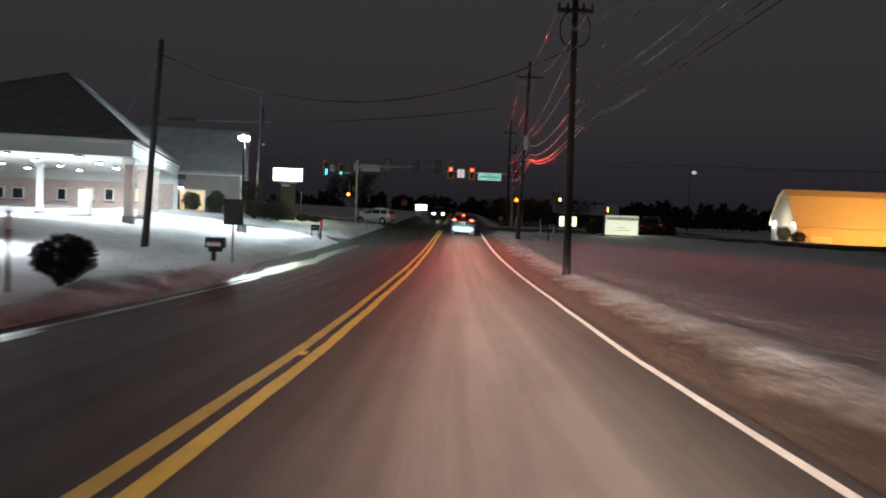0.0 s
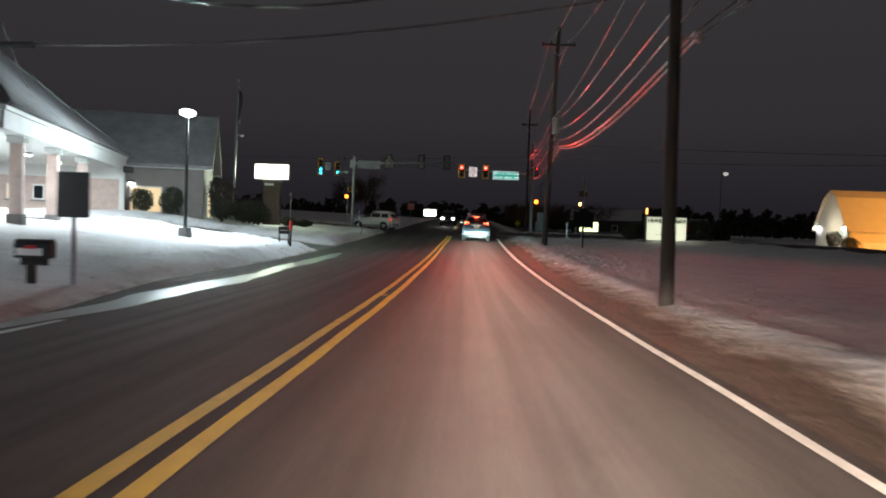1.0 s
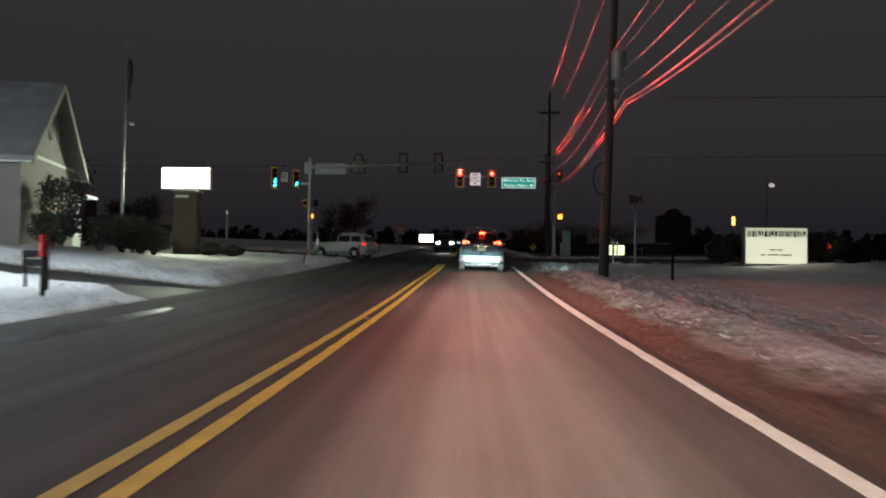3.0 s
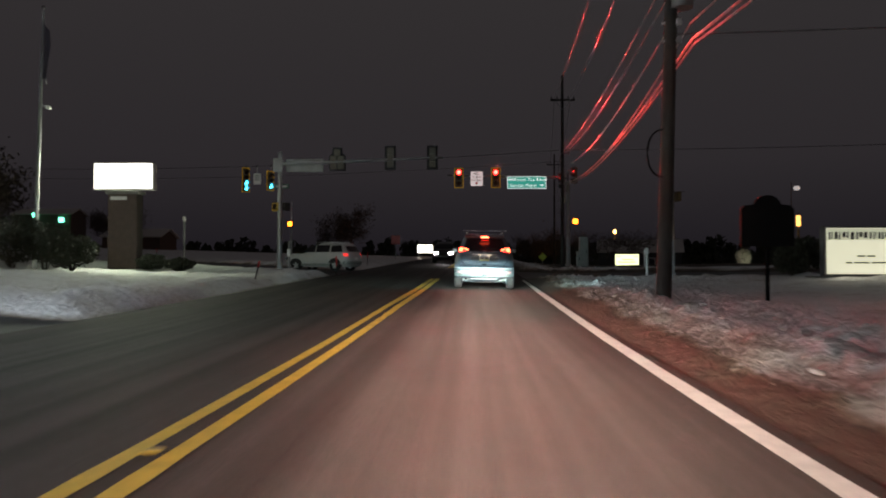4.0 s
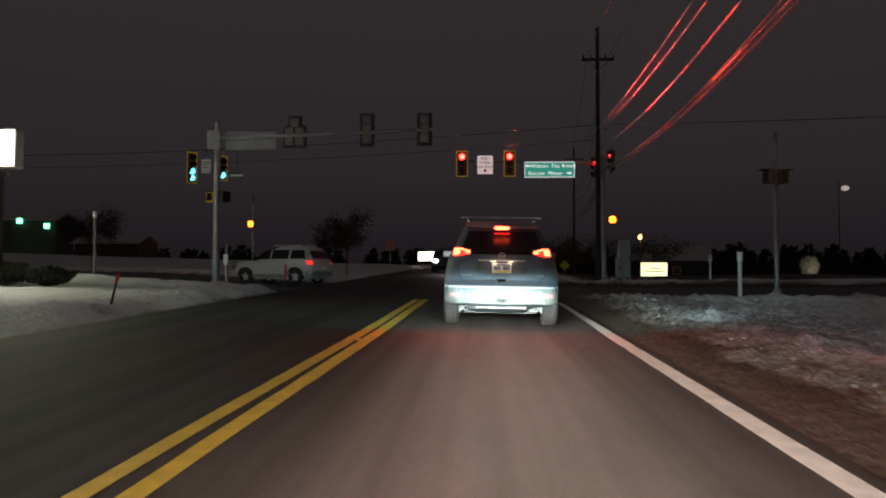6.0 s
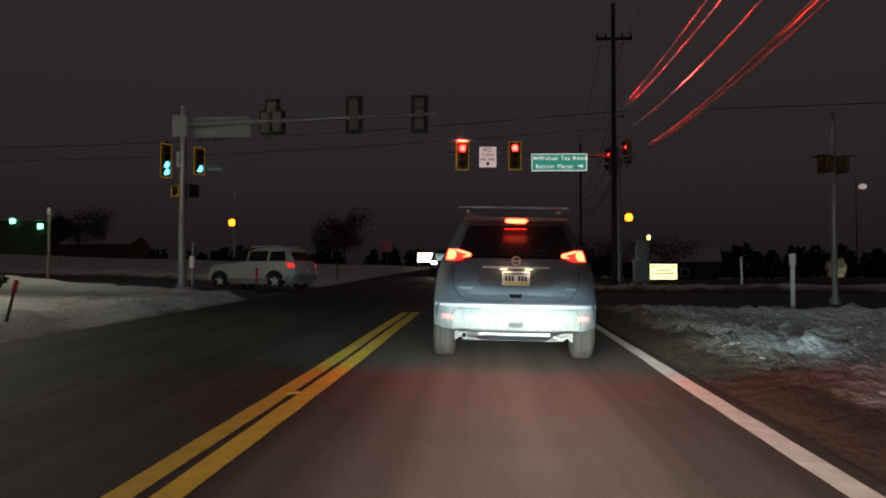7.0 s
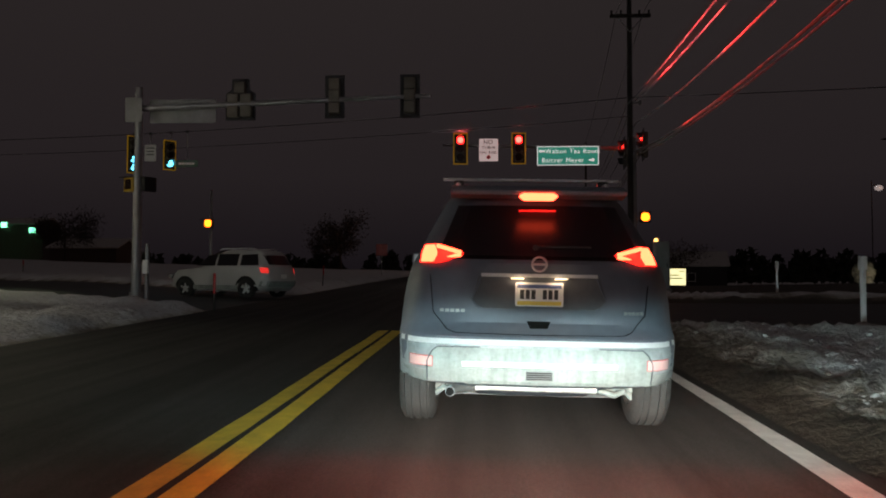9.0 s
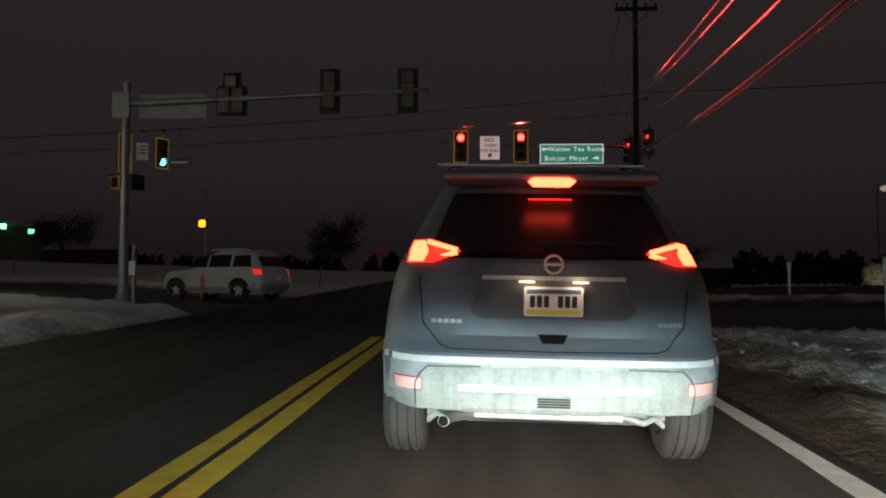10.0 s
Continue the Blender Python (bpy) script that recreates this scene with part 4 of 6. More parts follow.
# ---- signs along the road -------------------------------------------------------------------
def pylon_sign():
    x, y = -16.15, 69.5
    z = support(x, y) - 0.1
    ob = thing("pylon_sign", (x, y, z), "internally lit white sign on a dark brick pier", "sign")
    part("pier", box(-0.68, 0.68, -0.35, 0.35, 0, 4.1 - z, 0.03), M_PIER, ob, "dark brick pier")
    part("ledge", box(-0.78, 0.78, -0.42, 0.42, 4.1 - z, 4.24 - z, 0.02), M_BRASS, ob)
    part("plaque", box(-0.55, 0.2, -0.38, -0.35, 3.82 - z, 3.98 - z), M_SIGN_WHITE, ob)
    cab = part("cabinet", box(-1.45, 1.4, -0.22, 0.22, 4.3 - z, 5.58 - z, 0.05), M_FASCIA, ob)
    part("panel", box(-1.39, 1.34, -0.235, -0.22, 4.36 - z, 5.52 - z, 0.003), M_LIT_PANEL, cab, "glowing white sign panel")
    # Back panel and back lamp are unseen, added to light the snow behind
    part("panel", box(-1.39, 1.34, 0.22, 0.235, 4.36 - z, 5.52 - z, 0.003), M_LIT_PANEL, cab, "glowing white sign panel")
    for d in (-1, 1):
        lamp("sign_light", "AREA", (x, y + 0.4 * d, 4.95), 500 if d < 0 else 60, (0.84, 1.0, 0.74), (x, y + 5 * d, 4.5), size=(2.6, 1.0))


def board_sign():
    x, y = 13.9, 62.0
    z = support(x, y) - 0.05
    ob = thing("lit_notice_board", (x, y, z), "low lit notice board with dark letter rows, in shrubs", "sign")
    part("plinth", box(-1.9, 1.9, -0.35, 0.35, 0, 0.42 - z + 0.0, 0.04), M_BRASS, ob)
    cab = part("cabinet", box(-1.46, 1.46, -0.2, 0.2, 0.42 - z, 2.2 - z, 0.05), M_SIGN_BACK, ob)
    pan = part("panel", box(-1.38, 1.38, -0.215, -0.2, 0.5 - z, 2.12 - z, 0.004), M_LIT_DIM, cab, "glowing cream panel")
    part("letter_strip", box(-1.36, 1.36, -0.22, -0.215, 1.7 - z, 2.09 - z), M_LIT_STRIP, pan, "dimmer grey-green letter strip")
    rnd = random.Random(4)
    xx = -1.3
    while xx < 1.2:
        w = rnd.uniform(0.03, 0.12)
        part("letter_bar", box(xx, xx + w, -0.226, -0.221, 1.76 - z + rnd.uniform(-0.06, 0.06), 1.98 - z), M_FAINT_INK if rnd.random() < 0.5 else M_BLACK_INK, pan)
        xx += w + rnd.uniform(0.03, 0.09)
    for zz, a, b in ((1.1, -0.32, -0.05), (1.1, 0.02, 0.31), (0.87, -0.72, -0.5), (0.87, -0.42, 0.1), (0.87, 0.18, 0.7)):
        part("text_bar", box(a, b, -0.222, -0.216, zz - z, zz - z + 0.06), M_FAINT_INK, pan)
    lamp("sign_light", "AREA", (x, y - 0.4, 1.3), 14, (1.0, 1.0, 0.78), (x, y - 5, 0.9), size=(2.6, 1.4))


def arched_sign():
    x, y = 6.34, 50.97
    z = support(x, y) - 0.05
    ob = thing("arched_sign", (x, y, z), "black arched sign plate on a thin dark post, unlit", "sign")
    part("post", rod((0, 0, 0), (0, 0, 1.3 - z), 0.045, n=12), M_BLACK_MATT, ob)
    o = [(-0.56, 1.2 - z), (0.56, 1.2 - z), (0.56, 2.0 - z), (0.48, 2.08 - z), (0.29, 2.1 - z)] + [(0.27 * math.cos(a), 2.1 - z + 0.2 * math.sin(a)) for a in np.linspace(0.2, math.pi - 0.2, 8)] + [(-0.29, 2.1 - z), (-0.48, 2.08 - z), (-0.56, 2.0 - z)]
    plate = part("plate", prism(o, 0.12, "y", -0.06, 0.012), M_BLACK_MATT, ob)
    part("plate_moulding", box(-0.46, 0.46, -0.075, -0.06, 1.32 - z, 1.36 - z, 0.005), M_BLACK_MATT, plate)


def post_sign(name, x, y, zb, zt, w, mat, label, back=M_SIGN_BACK, post=M_STEEL, diamond=False):
    z = support(x, y) - 0.1
    ob = thing(name, (x, y, z), label, "sign")
    part("post", box(-0.03, 0.03, -0.02, 0.04, 0, zt - z, 0.006), post, ob)
    h = zt - zb
    if diamond:
        c = (zb + zt) / 2 - z
        part("plate", prism([(0, c - w / 2), (w / 2, c), (0, c + w / 2), (-w / 2, c)], 0.012, "y", -0.035), mat, ob)
    else:
        part("plate", prism(rounded(w, h, 0.04, 3, 0, (zb + zt) / 2 - z), 0.012, "y", -0.035), mat, ob)
    return ob


pylon_sign()
board_sign()
arched_sign()
post_sign("road_sign", -7.35, 20.4, 1.0, 1.8, 0.58, M_DARK, "dark back of a road sign on a thin post")
post_sign("red_road_sign", -7.75, 113.0, 3.0, 3.9, 0.9, material("red_white_sheet", (0.7, 0.12, 0.12), 0.4, vary=0.2, scale=3), "red square road sign on a post")
post_sign("warning_sign", 6.1, 100.0, 1.2, 1.9, 0.75, material("lime_sheet", (0.6, 0.62, 0.05), 0.4, vary=0.1), "yellow-green diamond warning sign", diamond=True)


def far_sign(x, y, z0, z1, w, mat, label, bars):
    z = support(x, y) - 0.1
    ob = thing("lit_sign", (x, y, z), label, "sign")
    for s in (-0.4, 0.4):
        part("leg", box(s * w - 0.06, s * w + 0.06, -0.06, 0.06, 0, z0 - z + 0.05, 0.01), M_STEEL, ob)
    c = part("cabinet", box(-w / 2, w / 2, -0.12, 0.12, z0 - z, z1 - z, 0.03), M_SIGN_BACK, ob)
    p = part("panel", box(-w / 2 + 0.05, w / 2 - 0.05, -0.13, -0.12, z0 - z + 0.05, z1 - z - 0.05), mat, c)
    for bx, bz, bw, m in bars:
        part("text_bar", box(bx - bw / 2, bx + bw / 2, -0.136, -0.131, z0 - z + bz, z0 - z + bz + 0.1), m, p)


M_YELLOW_PANEL = material("lit_yellow_panel", (0.7, 0.7, 0.3), 0.4, vary=0.2, emit=(0.78, 0.9, 0.5), power=1.5)
M_BLUE_INK = material("blue_lettering", (0.03, 0.12, 0.35), 0.4, vary=0.1)
far_sign(-6.05, 135.6, 2.45, 3.6, 2.1, M_LIT_PANEL, "small white lit sign far along the road", ())
far_sign(20.9, 138.0, 0.5, 2.4, 3.2, M_YELLOW_PANEL, "lit yellow and white yard sign with small print", ((-1.1, 1.5, 0.5, M_BLUE_INK), (1.1, 1.5, 0.5, M_BLUE_INK), (0.0, 0.75, 2.4, M_BLACK_INK), (0.1, 1.1, 1.5, M_BLACK_INK)))


# ---- posts, boxes, mailbox -------------------------------------------------------------------
def mailbox():
    x, y = -7.75, 19.8
    z = support(x, y) - 0.1
    ob = thing("mailbox", (x, y, z), "black roadside mailbox on a wooden post", "mailbox", turn=6)
    h = 0.72 - z - 0.42
    part("post", box(-0.06, 0.06, -0.06, 0.06, 0, h, 0.01), M_POLE, ob)
    part("arm", box(-0.16, 0.26, -0.05, 0.05, h - 0.12, h, 0.01), M_POLE, ob)
    o = [(-0.12, 0), (0.12, 0), (0.12, 0.2)] + [(0.12 * math.cos(a), 0.2 + 0.12 * math.sin(a)) for a in np.linspace(0.3, math.pi - 0.3, 7)] + [(-0.12, 0.2)]
    bm = prism(o, 0.56, "x", -0.24)
    bm.transform(Matrix.Translation((0, 0, h)))
    b = part("box", bm, M_MAILBOX, ob, smooth_angle=30)
    bm = prism([(p[0] * 1.05, p[1] * 1.03) for p in o], 0.02, "x", 0.32)
    bm.transform(Matrix.Translation((0, 0, h)))
    part("door", bm, M_MAILBOX, b)
    part("flag", box(-0.05, 0.12, -0.15, -0.135, h + 0.16, h + 0.22), M_RED_PLASTIC, b)
    part("number_plate", box(-0.2, 0.22, -0.128, -0.122, h + 0.05, h + 0.17), M_SIGN_WHITE, b, "pale plate")


mailbox()


def stake(x, y, top, lean, cap, label, post=M_POLE, r=0.025, group="verge stakes", cap_len=0.28):
    z = support(x, y) - 0.1
    ob = thing("marker_stake", (x, y, z), label, "marker post", group)
    h = top - z
    part("stake", rod((0, 0, 0), (lean * (h - cap_len) / h, 0, h - cap_len), r, r, 8), post, ob)
    part("reflector_cap", rod((lean * (h - cap_len) / h, 0, h - cap_len), (lean, 0, h), r * 1.5, r * 1.5, 8), cap, ob)
    return ob


stake(-7.95, 40.1, 1.05, 0.02, M_RED_PLASTIC, "dark stake with a red reflective top in the snow bank", r=0.05, cap_len=0.4)
stake(-7.75, 61.4, 0.95, 0.18, M_RED_PLASTIC, "leaning dark stake with a red top", cap_len=0.22)
stake(-6.6, 71.6, 1.25, 0.0, M_RED_PLASTIC, "thin red-topped stake at the snowy corner", cap_len=0.5)
stake(-7.4, 88.6, 1.75, 0.05, M_RED_PLASTIC, "thin red-topped stake beyond the side street", cap_len=0.4)
stake(-11.6, 89.3, 1.75, 0.0, M_SIGN_WHITE, "post with a white reflector beyond the side street", cap_len=0.45, r=0.07)
stake(7.85, 68.9, 1.6, 0.0, M_SIGN_WHITE, "white round-topped marker post at the corner", post=M_SIGN_WHITE, r=0.06, group="white posts")
stake(10.1, 79.4, 1.75, 0.0, M_SIGN_WHITE, "white round-topped marker post at the corner", post=M_SIGN_WHITE, r=0.045, group="white posts")
stake(-16.5, 77.8, 3.6, 0.0, M_SIGN_WHITE, "tall pale pole on the lawn corner", post=M_STEEL, r=0.06, group="white posts")
stake(-7.2, 8.0, 1.35, 0.0, M_SIGN_WHITE, "thin dark post by the road", post=M_DARK, r=0.03)
stake(-24.0, 92.0, 2.1, 0.0, M_RED_PLASTIC, "thin stake far off in the snow")


def button_post(x, y, top):
    z = support(x, y) - 0.1
    ob = thing("crossing_button_post", (x, y, z), "short steel post with a crossing push-button", "push-button post")
    part("post", rod((0, 0, 0), (0, 0, top - z), 0.06, n=12), M_STEEL, ob)
    part("cap", ball((0, 0, top - z), 0.065, None, 2, (1, 1, 0.5)), M_STEEL, ob)
    part("button_box", box(-0.09, 0.09, -0.14, -0.05, 1.0, 1.4, 0.02), M_SIGN_WHITE, ob)


button_post(-9.65, 74.6, 2.1)


def low_frame():
    x, y = -8.35, 40.6
    z = support(x, y) - 0.05
    ob = thing("low_sign_frame", (x, y, z), "small two-legged sign frame stuck in the snow", "sign", turn=8)
    for s in (-0.2, 0.2):
        part("leg", box(s - 0.025, s + 0.025, -0.025, 0.025, 0, 0.75, 0.006), M_POLE, ob)
    for k in (0.62, 0.45):
        part("slat", box(-0.24, 0.24, -0.04, -0.026, k, k + 0.14, 0.004), M_DARK, ob)


low_frame()


M_BROWN_CASE = material("dull_brown_case", (0.14, 0.09, 0.035), 0.6, vary=0.25, scale=6)


def walk_pole(x, y, top, facings, label, heads_z, lit):
    z = support(x, y) - 0.1
    ob = thing("walk_signal_pole", (x, y, z), label, "traffic signal", "walk signal poles")
    part("pole", rod((0, 0, 0), (0, 0, top - z), 0.07, 0.06, 12), M_STEEL, ob, smooth_angle=60)
    part("base", rod((0, 0, 0), (0, 0, 0.3), 0.16, 0.12, 12), M_STEEL, ob)
    for f, on in zip(facings, lit):
        m = pose(0, 0, 0, 0, 0, f) @ Vector((0.0, 0.32, 0))
        walk_signal(ob, (m.x, m.y, heads_z - z), f, on, M_BROWN_CASE)
    return ob


walk_pole(-12.95, 89.1, 5.4, (172, 90), "steel pole with a lit orange walk signal", 3.78, (True, False))
walk_pole(9.2, 69.6, 5.3, (100, -80), "dark pole with unlit walk signals side by side", 3.95, (False, False))


def cabinet(x, y, w, d, h, label):
    z = support(x, y) - 0.05
    ob = thing("signal_cabinet", (x, y, z), label, "utility box", "roadside boxes")
    part("plinth", box(-w / 2 - 0.06, w / 2 + 0.06, -d / 2 - 0.06, d / 2 + 0.06, -0.1, 0.15, 0.02), M_BRASS, ob)
    b = part("body", box(-w / 2, w / 2, -d / 2, d / 2, 0.15, h, 0.03), M_SIGN_BACK, ob)
    part("door", box(-w / 2 + 0.05, w / 2 - 0.05, -d / 2 - 0.015, -d / 2, 0.22, h - 0.08, 0.006), M_SIGN_BACK, b)
    part("handle", box(w / 2 - 0.14, w / 2 - 0.1, -d / 2 - 0.04, -d / 2 - 0.015, h * 0.5, h * 0.5 + 0.15), M_DARK, b)


cabinet(7.15, 83.4, 0.55, 0.5, 2.0, "tall grey metal signal cabinet by the pole")
cabinet(6.75, 82.7, 0.28, 0.25, 1.1, "narrow pale meter box by the pole")


def flagpole():
    x, y = -18.2, 65.6
    z = support(x, y) - 0.1
    ob = thing("flagpole", (x, y, z), "pale metal flagpole with a limp dark flag", "flagpole")
    h = 11.6 - z
    part("pole", rod((0, 0, 0), (0.25, 0, h), 0.09, 0.045, 12), M_STEEL, ob, smooth_angle=60)
    part("finial", ball((0.25, 0, h), 0.09, None, 2), M_STEEL, ob)
    a = part("lamp_arm", rod((0.15, 0, 7.5 - z), (0.55, -0.15, 7.4 - z), 0.03, n=8), M_STEEL, ob)
    part("lamp", box(0.5, 0.7, -0.25, -0.1, 7.3 - z, 7.42 - z, 0.02), M_SIGN_WHITE, a)
    bm = bmesh.new()
    rows = []
    for i in range(12):
        k = i / 11
        row = []
        for j in range(6):
            u = j / 5
            row.append(bm.verts.new((0.27 + 0.32 * u * (0.7 + 0.3 * math.sin(5 * k)), 0.08 * math.sin(9 * u + 4 * k), 10.9 - z - 2.3 * k - 0.25 * u)))
        rows.append(row)
    for r0, r1 in zip(rows, rows[1:]):
        for j in range(5):
            bm.faces.new((r0[j], r0[j + 1], r1[j + 1], r1[j]))
    flag = part("flag", bm, material("dark_cloth", (0.06, 0.05, 0.07), 0.8, vary=0.3), ob, smooth_angle=80)
    flag.modifiers.new("thickness", "SOLIDIFY").thickness = 0.01


flagpole()


# ---- far buildings and lamps ------------------------------------------------------------------
def barn():
    z = -2.0
    ob = thing("barn", (49.0, 107.0, z), "pale metal barn lit orange by floodlights", "building", turn=0)
    L, D, eave, ridge = 30.0, 9.0, 4.2, 9.3
    part("wall", box(0, L, 0.0, 0.2, 0, eave), M_ORANGE_WALL, ob, "pale front wall")
    part("wall", box(0, L, D - 0.2, D, 0, eave), M_ORANGE_WALL, ob)
    for x in (0.0, L - 0.2):
        part("end_wall", prism([(0, 0), (D, 0), (D, eave), (D * 0.7, ridge - 1.2), (D / 2, ridge - 0.1), (D * 0.3, ridge - 1.2), (0, eave)], 0.2, "x", x), M_FASCIA, ob, "white gable end")
    for s in (0, 1):
        for (ya, za), (yb, zb) in (((-0.4, eave - 0.3), (D * 0.3, ridge - 1.0)), ((D * 0.3, ridge - 1.0), (D / 2, ridge))):
            if s:
                ya, yb = D - ya, D - yb
            part("roof", prism([(ya, za), (yb, zb), (yb, zb + 0.15), (ya, za + 0.15)], L + 0.8, "x", -0.4), M_ORANGE_WALL, ob, "snow-dusted metal roof")
    part("door", box(2.0, 2.2 + 2.8, -0.06, 0.0, 0, 2.6), M_FASCIA, ob)
    for k in range(10):
        part("wall_rib", box(0.5 + 3 * k, 0.56 + 3 * k, -0.03, 0.0, 0.05, eave - 0.05), M_ORANGE_WALL, ob)
    for y in (0.5, 7.9):
        w = part("wall_lamp", box(-0.35, 0.0, y, y + 0.4, 4.5, 4.8, 0.02), M_DARK, ob)
        part("lens", box(-0.37, -0.05, y - 0.05, y + 0.35, 4.2, 4.5, 0.02), M_LED, w)
    lamp("barn_flood", "SPOT", (62.0, 92.0, 6.5), 14000, (1.0, 0.42, 0.075), (58.0, 107.0, 3.2), 0.3, 110, 0.6)
    lamp("barn_wall_light", "POINT", (46.8, 110.5, 2.6), 160, (1.0, 0.85, 0.6), None, 0.1)
    p = thing("flood_mast", (62.2, 91.7, ground_z(62.2, 91.7) - 0.2), "tall mast with an orange floodlight by the barn", "flood lamp")
    part("mast", rod((0, 0, 0), (0, 0, 7.6), 0.09, 0.06, 10), M_STEEL, p)
    h = part("lamp_head", box(-0.25, 0.25, -0.1, 0.25, 7.25, 7.6, 0.03), M_DARK, p)
    part("lens", box(-0.2, 0.2, 0.25, 0.27, 7.28, 7.55), M_AMBER_LIGHT, h)


barn()


def far_lamp(x, y, top, col, power, label, head="ball", watts=0):
    z = support(x, y) - 0.2
    ob = thing("street_lamp", (x, y, z), label, "street lamp", "far lamps")
    part("pole", rod((0, 0, 0), (0, 0, top - z), 0.07, 0.05, 8), M_DARK if head != "arm" else M_POLE, ob)
    g = material("far_lamp_glass", col, 0.4, vary=0.05, emit=col if power else None, power=power)
    if head == "arm":
        part("arm", rod((0, 0, top - z - 0.4), (0.5, -0.3, top - z - 0.6), 0.04, n=8), M_STEEL, ob)
        part("globe", ball((0.6, -0.35, top - z - 0.85), 0.42, None, 2, (1.1, 1, 0.8)), g, ob, smooth_angle=80)
    elif head == "lantern":
        lit = part("lantern", box(-0.07, 0.07, -0.07, 0.07, top - z - 0.3, top - z + 0.15, 0.02), g, ob)
        part("lantern_cap", rod((0, 0, top - z + 0.15), (0, 0, top - z + 0.27), 0.12, 0.02, 8), M_DARK, lit)
    else:
        part("globe", ball((0, 0, top - z), 0.26, None, 2, (0.9, 0.9, 1.2)), g, ob, smooth_angle=80)
    if watts:
        lamp("street_light", "POINT", (x, y - 0.5, top - 0.3), watts, col, None, 0.2)


far_lamp(19.3, 138.0, 5.4, (1.0, 0.55, 0.15), 5, "amber globe lamp on a thin dark post", watts=60)
far_lamp(13.7, 66.9, 2.75, (1.0, 0.5, 0.12), 2.0, "amber lantern on a thin dark post", "lantern", 6)
# The last lamp is off; emission is added to make its globe pale
far_lamp(43.5, 140.0, 12.2, (0.55, 0.55, 0.55), 0.5, "unlit pole lamp, globe given a pale added glow", "arm")


def house(name, x, y, w, d, eave, ridge, wall_mat, label, turn=0, windows=(), lamps=()):
    z = support(x, y) - 0.4
    ob = thing(name, (x, y, z), label, "building", turn=turn)
    part("wall", box(-w / 2, w / 2, -d / 2, d / 2, 0, eave), wall_mat, ob)
    for s in (-1, 1):
        part("roof", prism([(s * (d / 2 + 0.4), eave - 0.2), (0, ridge), (0, ridge + 0.2), (s * (d / 2 + 0.4), eave)], w + 0.8, "x", -w / 2 - 0.4), M_SNOW_CLOD, ob, "snow-covered roof")
    for s in (-w / 2, w / 2 - 0.2):
        part("gable", prism([(-d / 2, eave), (d / 2, eave), (0, ridge - 0.05)], 0.2, "x", s), wall_mat, ob)
    for wx, wz, m in windows:
        f = part("window", box(wx - 0.6, wx + 0.6, -d / 2 - 0.05, -d / 2, wz, wz + 1.3), M_FASCIA, ob)
        part("pane", box(wx - 0.52, wx + 0.52, -d / 2 - 0.065, -d / 2 - 0.05, wz + 0.08, wz + 1.22), m, f)
    for lx, lz, m in lamps:
        f = part("wall_lamp", box(lx - 0.6, lx + 0.6, -d / 2 - 0.5, -d / 2, lz, lz + 1.0, 0.05), M_SIGN_BACK, ob)
        part("lens", box(lx - 0.7, lx + 0.7, -d / 2 - 0.65, -d / 2 - 0.5, lz - 0.1, lz + 1.1, 0.05), m, f)
    return ob


house("far_garage", -113.0, 236.0, 16.0, 8.0, 10.0, 11.5, M_PIER, "distant dark building with green lamps on its wall", lamps=((-1.3, 9.2, M_GREEN_GLOW), (5.7, 7.9, M_GREEN_GLOW)))
house("low_shed", -55.0, 160.0, 9.5, 7.0, 2.4, 3.6, M_PIER, "long low shed with a snow-covered roof")
house("far_house", 30.0, 172.0, 14.0, 8.0, 3.6, 5.6, M_DARK, "distant dark house behind trees", turn=-12, windows=((-3, 1.2, M_GLASS_LIT), (2, 1.2, M_GLASS_DARK)))
lamp("far_green_light", "POINT", (-112.5, 226.0, 9.0), 50, (0.1, 1.0, 0.5), None, 0.3)


# ---- vehicles ------------------------------------------------------------------------------
M_CAR_GREY = material("slate_blue_car_paint", (0.115, 0.128, 0.155), 0.5, 0.15, vary=0.15, scale=2, spec=0.3)
M_BADGE = material("dull_badge_metal", (0.42, 0.43, 0.45), 0.4, 0.6, vary=0.1)
# Darker copy of the body paint: recess shade in the colour, also seam lines
M_RECESS = material("recess_shade_seam_grey", (0.085, 0.09, 0.10), 0.65, vary=0.15, scale=4)
M_CAR_WHITE = material("silver_white_car_paint", (0.52, 0.51, 0.50), 0.4, 0.1, vary=0.1, scale=2, coat=0.5)
M_CAR_DARK = material("dark_car_paint", (0.03, 0.03, 0.035), 0.3, 0.3, vary=0.1, scale=2, coat=0.5)
# Body colour made paler: some salt, and headlight put into the tone
M_BUMPER = material("salty_headlit_bumper_paint", (0.36, 0.38, 0.39), 0.5, 0.1, vary=0.3, scale=2.5, tint=(0.24, 0.26, 0.26))
M_CLADDING = material("grey_plastic_cladding", (0.27, 0.29, 0.275), 0.65, vary=0.35, scale=5, bump=0.1)
M_SILVER = material("silver_trim", (0.75, 0.75, 0.75), 0.35, 0.3, vary=0.2, scale=6)
M_CHROME = material("chrome_trim", (0.55, 0.55, 0.56), 0.35, 1.0, vary=0.05)
M_TYRE = material("dusty_tyre_rubber", (0.034, 0.033, 0.032), 0.85, vary=0.4, scale=7, bump=0.3, bump_scale=60)
M_BRAKE = material("lit_brake_lens", (0.5, 0.03, 0.02), 0.3, vary=0.1, emit=(1.0, 0.075, 0.03), power=14)
M_TAIL_DIM = material("dim_tail_lens", (0.5, 0.02, 0.015), 0.3, vary=0.1, emit=(1.0, 0.05, 0.04), power=0.8)
M_BRAKE_EDGE = material("glowing_red_lens", (0.5, 0.02, 0.015), 0.3, vary=0.1, emit=(1.0, 0.02, 0.012), power=4)
